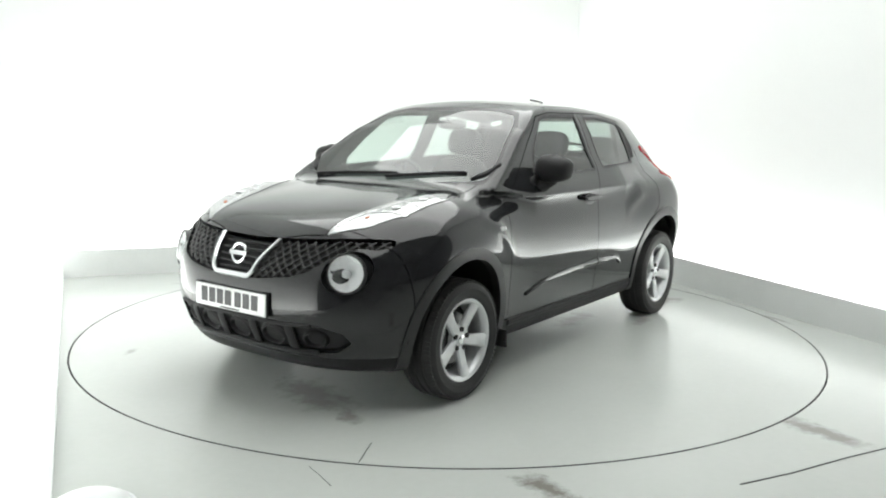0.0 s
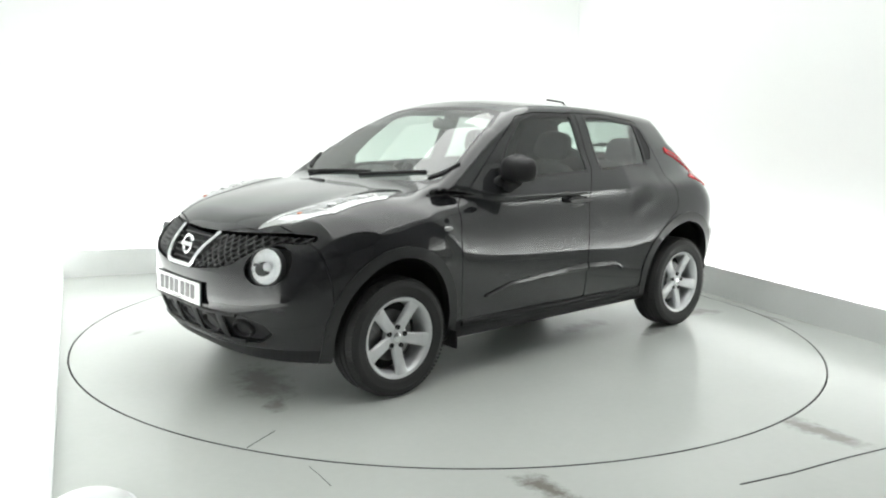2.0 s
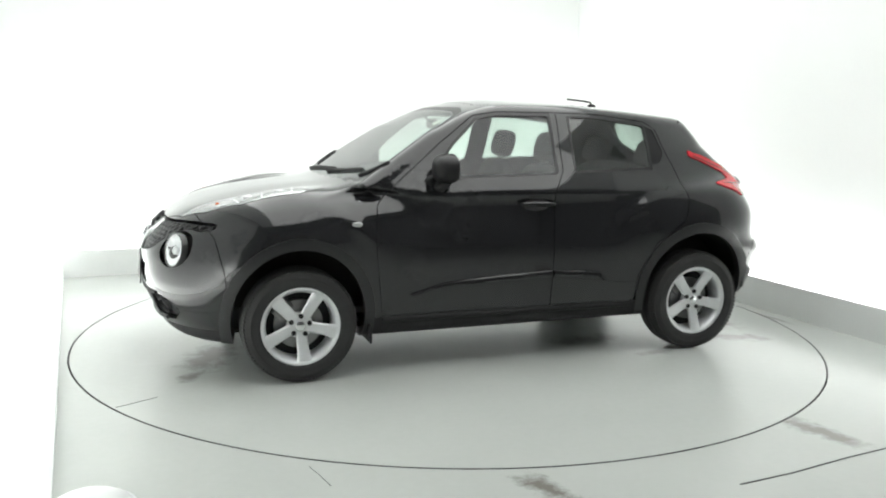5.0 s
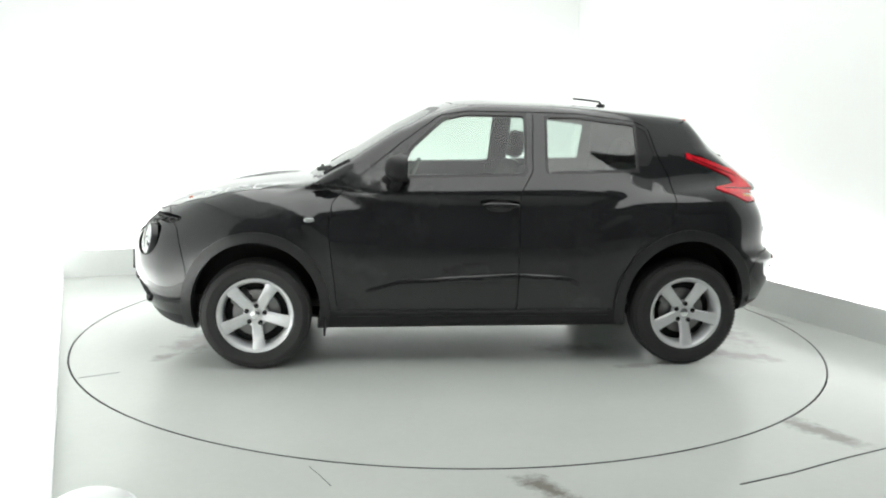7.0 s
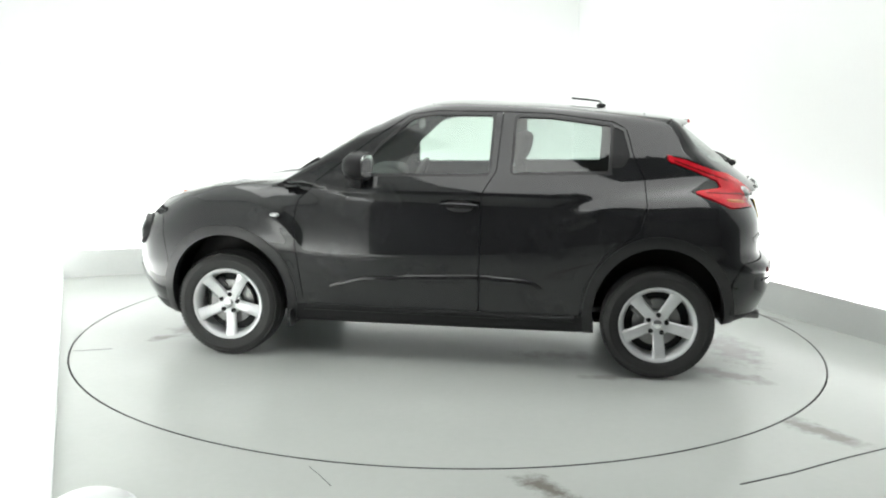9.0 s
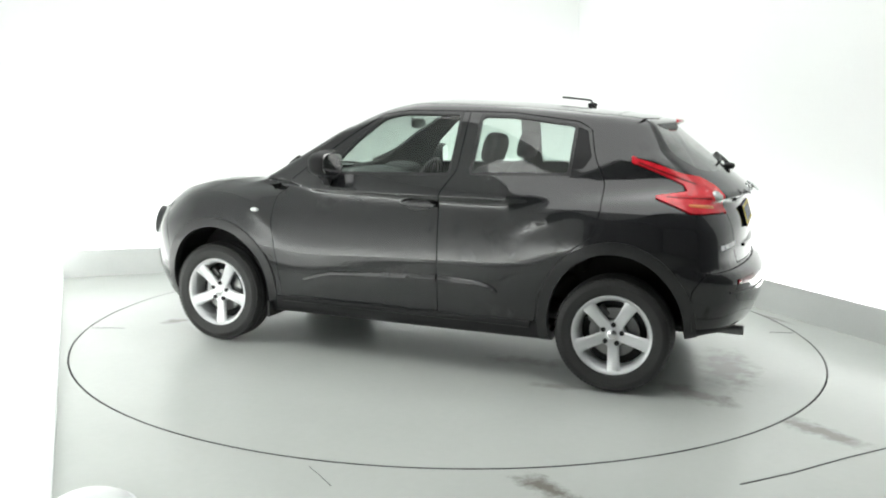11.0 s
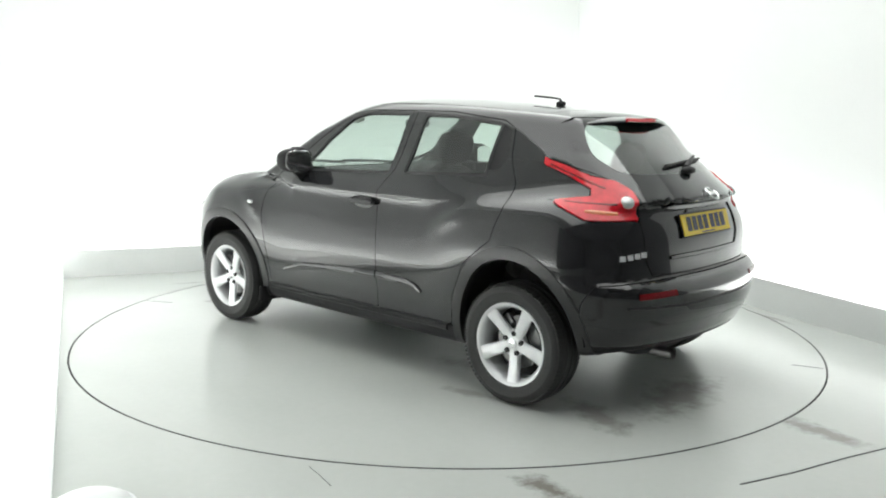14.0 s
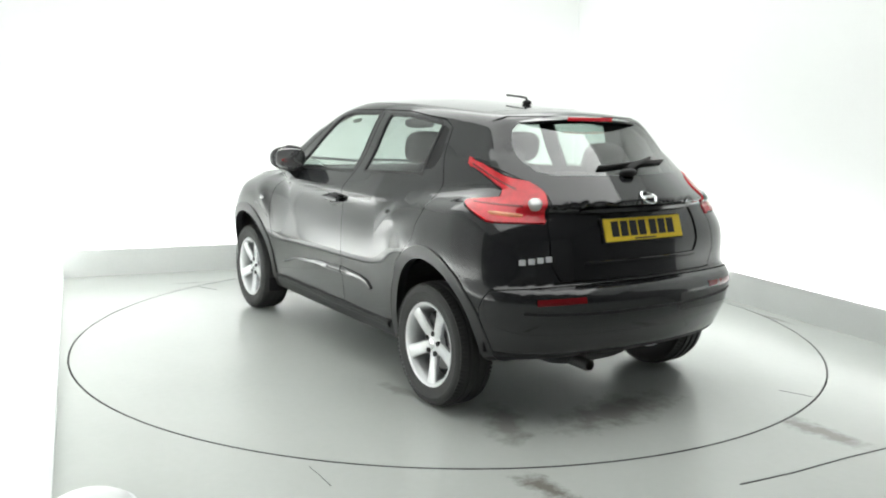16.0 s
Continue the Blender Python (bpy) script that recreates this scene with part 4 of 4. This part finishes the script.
        for v in bm.verts:
            v.co.x = max(v.co.x, -0.048)
            v.co.z *= 1 - 0.12 * (-tag * v.co.y / 0.114 < 0)
        part("housing", bm, PLASTIC, mirror, "black door mirror housing", True)
        part("mirror_glass", blob((0.004, 0.092, 0.064), (-0.0485, 0, 0), power=3.2), MIRROR, mirror)
        bm = sweep([(0.0, -tag * 0.01, -0.06), (0.015, -tag * 0.04, -0.085), (0.030, -tag * 0.07, -0.10)], [(1, 0, 0.2)] * 3, 0.06, 0.035, taper=[1, 0.9, 1.25])
        part("mirror_arm", bm, PLASTIC, mirror, smooth=True)
        pp, pn = along(sd, [(0.40, 1.122), (0.52, 1.108), (0.60, 1.06), (0.55, 1.02)], 10)
        part("mirror_foot", blob((0.085, 0.025, 0.055), (0.47, tag * 0.785, 1.075), power=2.4), PLASTIC, d, smooth=True)
        # sill step and mud flap
        pp, pn = along(sd, [(0.80, 0.318), (-0.80, 0.318)], 12)
        part("sill_step", sweep(pp, pn, 0.035, 0.016), PLASTIC, ob, smooth=True)
        for cx in AXLES:
            part("wheel_housing", lathe([(0.405, 0.80 * tag), (0.405, 0.50 * tag), (0.001, 0.50 * tag)], 30, arc=(3, 177)), PLASTIC, ob).location = (cx, 0, 0.35)
    # dark inner lining behind all the panels
    keep = [f for f, k in zip(faces, kinds) if k not in ("opening", "front_window", "rear_window", "windscreen", "back_window", "grille", "intake", "lamp_bezel", "headlight")]
    panel("inner_lining", arr, nrm, keep, SHELL, ob, inset=0.016, thick=0.002)
    for i, cx in enumerate(AXLES):
        for tag in (1, -1):
            car_wheel("wheel", ob, (cx, tag * TRACK, TYRE), tag < 0)
    front_details(ob, grille, intake)
    rear_details(ob, gate)
    cabin(ob)
    # thing, part and sub-part: what lies deeper goes up to its part
    for o in list(ob.children_recursive):
        while o.parent is not ob and o.parent.parent is not ob and o.parent.parent.parent is not None:
            m = o.parent.matrix_basis @ o.matrix_basis
            o.parent = o.parent.parent
            o.matrix_basis = m
    return ob


def front_details(ob, grille, intake):
    # honeycomb bars
    bm = bmesh.new()
    lines = []
    for k in range(-22, 23):
        c = 0.05 * k
        for s in (-1, 1):
            zs = np.linspace(0.655, 0.885, 60)
            ys = c + s * (zs - 0.765) * 1.15
            ok = (poly_field(np.abs(ys), zs, GRILLE, -0.002) < 0) & (np.hypot(np.abs(ys) - LAMP_AT[0], zs - LAMP_AT[1]) > 0.10)
            run = []
            for y, z, o in zip(ys, zs, ok):
                if o and abs(y) > 0.12 + (z - 0.672) * 0.55:
                    run.append((y, z))
                elif run:
                    lines.append(run)
                    run = []
            if run:
                lines.append(run)
    for run in lines:
        if len(run) < 4:
            continue
        m = max(3, len(run) // 5)
        pp, pn = along("front", run, m)
        sweep(pp - pn * 0.016, pn, 0.009, 0.008, bm)
    tagged(part("honeycomb", bm, GRILLE_GREY, grille), kind="stuff")
    for z in (0.708, 0.738, 0.768, 0.798, 0.826):
        h = 0.10 + (z - 0.672) * 0.45
        pp, pn = along("front", [(-h, z), (h, z)], 8)
        part("slat", sweep(pp - pn * 0.014, pn, 0.010, 0.008), TRIM, grille)
    # chrome V frame and round badge
    pp, pn = along("front", [(-0.21, 0.846), (-0.158, 0.742), (-0.14, 0.695), (-0.115, 0.675), (0.115, 0.675), (0.14, 0.695), (0.158, 0.742), (0.21, 0.846)], 40)
    part("chrome_frame", sweep(pp + pn * 0.002, pn, 0.026, 0.012), CHROME, grille, "bright chrome V frame", True)
    c, n = drop(np.array([[0, 0, 0.768]]), 0, 1)
    q = facing((0.97, 0, 0.25))
    badge = part("badge", lathe([(0.040, -0.004), (0.040, 0.004), (0.047, 0.008), (0.054, 0.004), (0.054, -0.004), (0.040, -0.004)], 36), CHROME, grille, "round chrome badge with a bar", True)
    badge.matrix_local = Matrix.Translation(c[0] + n[0] * 0.006) @ q
    part("badge_bar", box((0.122, 0.008, 0.022), (0, 0.004, 0), 0.002), CHROME, badge)
    # plate and holder
    c, n = drop(np.array([[0, 0.0, 0.548]]), 0, 1)
    number_plate(ob, "front_number_plate", (c[0][0] + 0.010, 0.0, 0.548), (0, -2, 0), WHITE_PLATE, "white number plate with plain dark bars")
    # round openings in the lower intake
    for y in (-0.47, -0.235, 0.0, 0.235, 0.47):
        c, n = drop(np.array([[0, y, 0.385]]), 0, 1)
        q = facing(n[0])
        k = 1.0 if abs(y) < 0.4 else 0.8
        hole = part("intake_ring", lathe([(0.042 * k, -0.05), (0.046 * k, -0.006), (0.055 * k, 0.006), (0.066 * k, -0.004), (0.07 * k, -0.03)], 32), PLASTIC, intake, smooth=True)
        hole.matrix_local = Matrix.Translation(c[0] - n[0] * 0.02) @ q @ Matrix.Diagonal((1.25, 1, 0.95, 1))
    for z, h in ((0.470, 0.47), (0.326, 0.47)):
        pp, pn = along("front", [(-h, z), (h, z)], 16)
        part("intake_bar", sweep(pp - pn * 0.004, pn, 0.022, 0.012), PLASTIC, intake, smooth=True)
    for y in (-0.352, -0.118, 0.118, 0.352):
        pp, pn = along("front", [(y, 0.462), (y, 0.332)], 6)
        part("intake_bar", sweep(pp - pn * 0.010, pn, 0.05, 0.008), PLASTIC, intake, smooth=True)
    # wipers
    for x0, y0, x1, y1 in ((0.945, -0.52, 0.905, 0.10), (0.945, 0.04, 0.84, 0.54)):
        pp, pn = along("top", [(x0, y0), (x1, y1)], 12)
        part("wiper", sweep(pp + pn * 0.006, pn, 0.014, 0.010), PLASTIC, ob, "black windscreen wiper", True)
    # raised cowl corners beside the screen
    for tag in (1, -1):
        pp, pn = along("top", [(0.88, tag * 0.60), (0.81, tag * 0.67), (0.73, tag * 0.70)], 8)
        part("cowl_corner", sweep(pp, pn, 0.032, 0.012, taper=[0.4, 0.8, 1, 1, 0.9, 0.7, 0.5, 0.3]), PLASTIC, ob, smooth=True)
    # round paper disc inside the screen
    c, n = drop(np.array([[0.0, 0.42, 1.43]]), 0, 1)
    q = facing(n[0])
    part("paper_disc", lathe([(0.001, 0), (0.034, 0), (0.034, -0.002), (0.001, -0.002)], 28), PAPER, ob, "round pale paper disc behind the screen").matrix_local = Matrix.Translation(c[0] - n[0] * 0.012) @ q


def rear_details(ob, gate):
    c, n = drop(np.array([[0, 0, 0.934]]), 0, -1)
    tilt = math.degrees(math.atan2(n[0][2], -n[0][0]))
    number_plate(gate, "rear_number_plate", (c[0][0] + 0.004, 0.0, 0.934), (0, -tilt, 180), YELLOW_PLATE, "yellow number plate with plain dark bars")
    # garnish over the plate, lip under it
    pp, pn = along("rear", [(-0.36, 1.028), (0.36, 1.028)], 20)
    part("tailgate_garnish", sweep(pp + pn * 0.002, pn, 0.030, 0.014, taper=[0.3, 0.7] + [1.0] * 16 + [0.7, 0.3]), PAINT, gate, "gloss black handle strip over the plate", True)
    pp, pn = along("rear", [(-0.37, 0.787), (0.37, 0.787)], 20)
    part("tailgate_lip", sweep(pp, pn, 0.018, 0.010), PAINT, gate, smooth=True)
    c, n = drop(np.array([[0, 0, 1.078]]), 0, -1)
    q = facing(n[0])
    badge = part("badge", lathe([(0.033, -0.003), (0.033, 0.004), (0.039, 0.008), (0.045, 0.004), (0.045, -0.003)], 36), CHROME, gate, "round chrome badge with a bar", True)
    badge.matrix_local = Matrix.Translation(c[0] + n[0] * 0.010) @ q
    part("badge_bar", box((0.10, 0.006, 0.018), (0, 0.004, 0), 0.002), CHROME, badge)
    # model lettering as plain bars
    for k in range(4):
        c, n = drop(np.array([[0, 0.680 - 0.040 * k, 0.803 + 0.004 * k]]), 0, -1)
        fx = Vector(n[0])
        fy = Vector((0, 0, 1)).cross(fx).normalized()
        q = Matrix((fx, fy, fx.cross(fy))).transposed().to_4x4()
        part("lettering_bar", box((0.006, 0.031, 0.026), (0, 0, 0), 0.002), SILVER, ob, "plain silver bar in place of lettering").matrix_local = Matrix.Translation(c[0] + n[0] * 0.002) @ q
    # wiper
    c, n = drop(np.array([[0, 0.0, 1.185]]), 0, -1)
    nv = Vector(n[0])
    wiper = part("rear_wiper", blob((0.032, 0.045, 0.020), tuple(c[0] + n[0] * 0.014), power=2.4), PLASTIC, gate, "black rear wiper", True)
    pp, pn = along("rear", [(0.0, 1.195), (-0.10, 1.222), (-0.24, 1.243)], 12)
    part("wiper_arm", sweep(pp + pn * 0.018, pn, 0.024, 0.012, taper=np.linspace(1.3, 0.6, 12).tolist()), PLASTIC, wiper, smooth=True)
    pp, pn = along("rear", [(0.16, 1.212), (-0.10, 1.229), (-0.36, 1.232)], 12)
    part("wiper_blade", sweep(pp + pn * 0.010, pn, 0.012, 0.012), RUBBER, wiper)
    # spoiler with the high brake light
    edge = np.linspace(-0.47, 0.47, 25)
    pts = [(-1.412 + 0.09 * (abs(y) / 0.47) ** 2.4, y, 1.457 - 0.035 * (abs(y) / 0.47) ** 2) for y in edge]
    spoiler = part("spoiler", sweep(pts, [(-0.15, 0, 1)] * 25, 0.11, 0.008, taper=[0.25 + 0.75 * math.sqrt(1 - (y / 0.48) ** 2) for y in edge]), PAINT, gate, "gloss black roof spoiler", True)
    pts = [(-1.468 + 0.05 * (y / 0.2) ** 2 * 0.3, y, 1.451) for y in np.linspace(-0.15, 0.15, 9)]
    part("high_brake_light", sweep(pts, [(-1, 0, 0.2)] * 9, 0.020, 0.006), RED_LENS, spoiler, "red high-level brake light")
    # reflectors in the bumper
    for tag in (1, -1):
        pp, pn = along("rear", [(tag * 0.655, 0.627), (tag * 0.42, 0.632)], 10)
        part("reflector", sweep(pp, pn, 0.030, 0.004), DEEP_RED, ob, "red bumper reflector", True)
    # step line of the bumper
    pp, pn = along("rear", [(-0.70, 0.575), (-0.35, 0.565), (0.35, 0.565), (0.70, 0.575)], 26)
    part("bumper_line", sweep(pp, pn, 0.014, 0.004), PLASTIC, ob, smooth=True)
    # exhaust
    pipe = part("exhaust_pipe", lathe([(0.024, -0.01), (0.024, 0.28), (0.028, 0.28), (0.028, -0.01)], 24), DISC_STEEL, ob, "grey steel exhaust tail pipe", True)
    pipe.matrix_local = pose(-1.90, 0.35, 0.300, -8, 0, 0) @ pose(0, 0, 0, 0, 0, -90) @ pose(0, 0, 0)
    part("silencer", blob((0.16, 0.30, 0.085), (-1.66, 0.20, 0.345), power=3.0), SHELL, ob, smooth=True)
    part("rear_axle_beam", lathe([(0.035, -0.66), (0.035, 0.66)], 16), PLASTIC, ob).matrix_local = pose(-1.2, 0, 0.30)
    for tag in (1, -1):
        part("mud_flap", box((0.012, 0.20, 0.10), (0.875, tag * 0.76, 0.245), 0.004), PLASTIC, ob)
    # aerial
    aerial = part("aerial", blob((0.030, 0.020, 0.014), (-0.93, 0, 1.540), power=2.6), PLASTIC, ob, "short black roof aerial", True)
    part("aerial_rod", sweep([(-0.935, 0, 1.545), (-0.92, 0, 1.566), (-0.86, 0, 1.574), (-0.74, 0, 1.584)], [(0, 1, 0)] * 4, 0.012, 0.006), PLASTIC, aerial, smooth=True)


def cabin(ob):
    for y in (0.36, -0.36):
        seat(ob, "front_seat", -0.02, y, 0.50)
    seat(ob, "rear_bench", -0.78, 0, 1.20, lean=-18, rear=True)
    part("cabin_floor", box((2.7, 1.42, 0.04), (-0.30, 0, 0.36), 0.01), SHELL, ob)
    part("load_cover", box((0.42, 1.12, 0.03), (-1.32, 0, 1.02), 0.01), SHELL, ob)
    # inner trim of the rear pillars
    for tag in (1, -1):
        bm = bmesh.new()
        rim = [(-1.02, 0.645, 1.03), (-1.60, 0.50, 1.03), (-1.52, 0.515, 1.15), (-1.40, 0.48, 1.34), (-1.30, 0.43, 1.43), (-1.02, 0.53, 1.45)]
        a = [bm.verts.new((x, tag * y, z)) for x, y, z in rim]
        b = [bm.verts.new((x, tag * (y - 0.03), z)) for x, y, z in rim]
        bm.faces.new(a)
        bm.faces.new(b[::-1])
        for i in range(6):
            bm.faces.new((a[i], b[i], b[(i + 1) % 6], a[(i + 1) % 6]))
        part("pillar_trim", bm, SHELL, ob, "dark inner pillar trim")
    bm = blob((0.22, 0.70, 0.13), (0.62, 0, 0.97), power=3.4)
    dash = part("dashboard", bm, SHELL, ob, "dark grey dashboard", True)
    part("instrument_hood", blob((0.12, 0.17, 0.06), (0.52, -0.36, 1.07), power=2.6), SHELL, dash, smooth=True)
    part("centre_console", box((0.55, 0.22, 0.24), (0.22, 0, 0.56), 0.03), SHELL, ob, smooth=True)
    wheel = part("steering_wheel", lathe([(0.176 + 0.014 * math.cos(a), 0.014 * math.sin(a)) for a in np.linspace(0, 2 * math.pi, 11)], 40), TRIM, ob, "black steering wheel", True)
    wheel.matrix_local = pose(0.33, -0.36, 0.99, 0, 0, 90) @ pose(0, 0, 0, -24, 0, 0)
    part("steering_boss", blob((0.065, 0.03, 0.055), (0, 0, 0), power=2.6), TRIM, wheel, smooth=True)
    for a in (0, 120, 240):
        part("steering_spoke", box((0.13, 0.014, 0.03), (0.11, 0, 0), 0.004), TRIM, wheel).matrix_local = pose(0, 0, 0, 0, a + 30, 0)
    mirror = part("rear_view_mirror", blob((0.014, 0.115, 0.034), (0.24, 0, 1.405), power=3), TRIM, ob, "black rear-view mirror", True)
    part("mirror_stem", box((0.06, 0.014, 0.014), (0.27, 0, 1.43), 0.003, (0, -30, 0)), TRIM, mirror)


CAR = car()


# ---------------------------------------------------------------- what moves
def motions():
    """The turntable turns about its middle and carries the car."""
    angles = [(0, 234.02), (0.25, 233.36), (0.5, 232.01), (1, 228.8), (1.5, 225.19), (2, 221.58), (3, 214.44), (4, 207.22), (5, 200.07), (6, 192.99), (7, 185.97),
              (8, 179.01), (9, 172.17), (10, 165.36), (11, 158.57), (12, 151.77), (13, 144.86), (14, 137.8), (15, 130.65), (16, 123.39)]
    walk(TABLE, [(t, pose(0, 0, 0, 0, 0, a)) for t, a in angles])
    walk(CAR, [(t, pose(0, 0, 0, 0, 0, a) @ pose(-0.061, 0.1375, 0)) for t, a in angles])


motions()
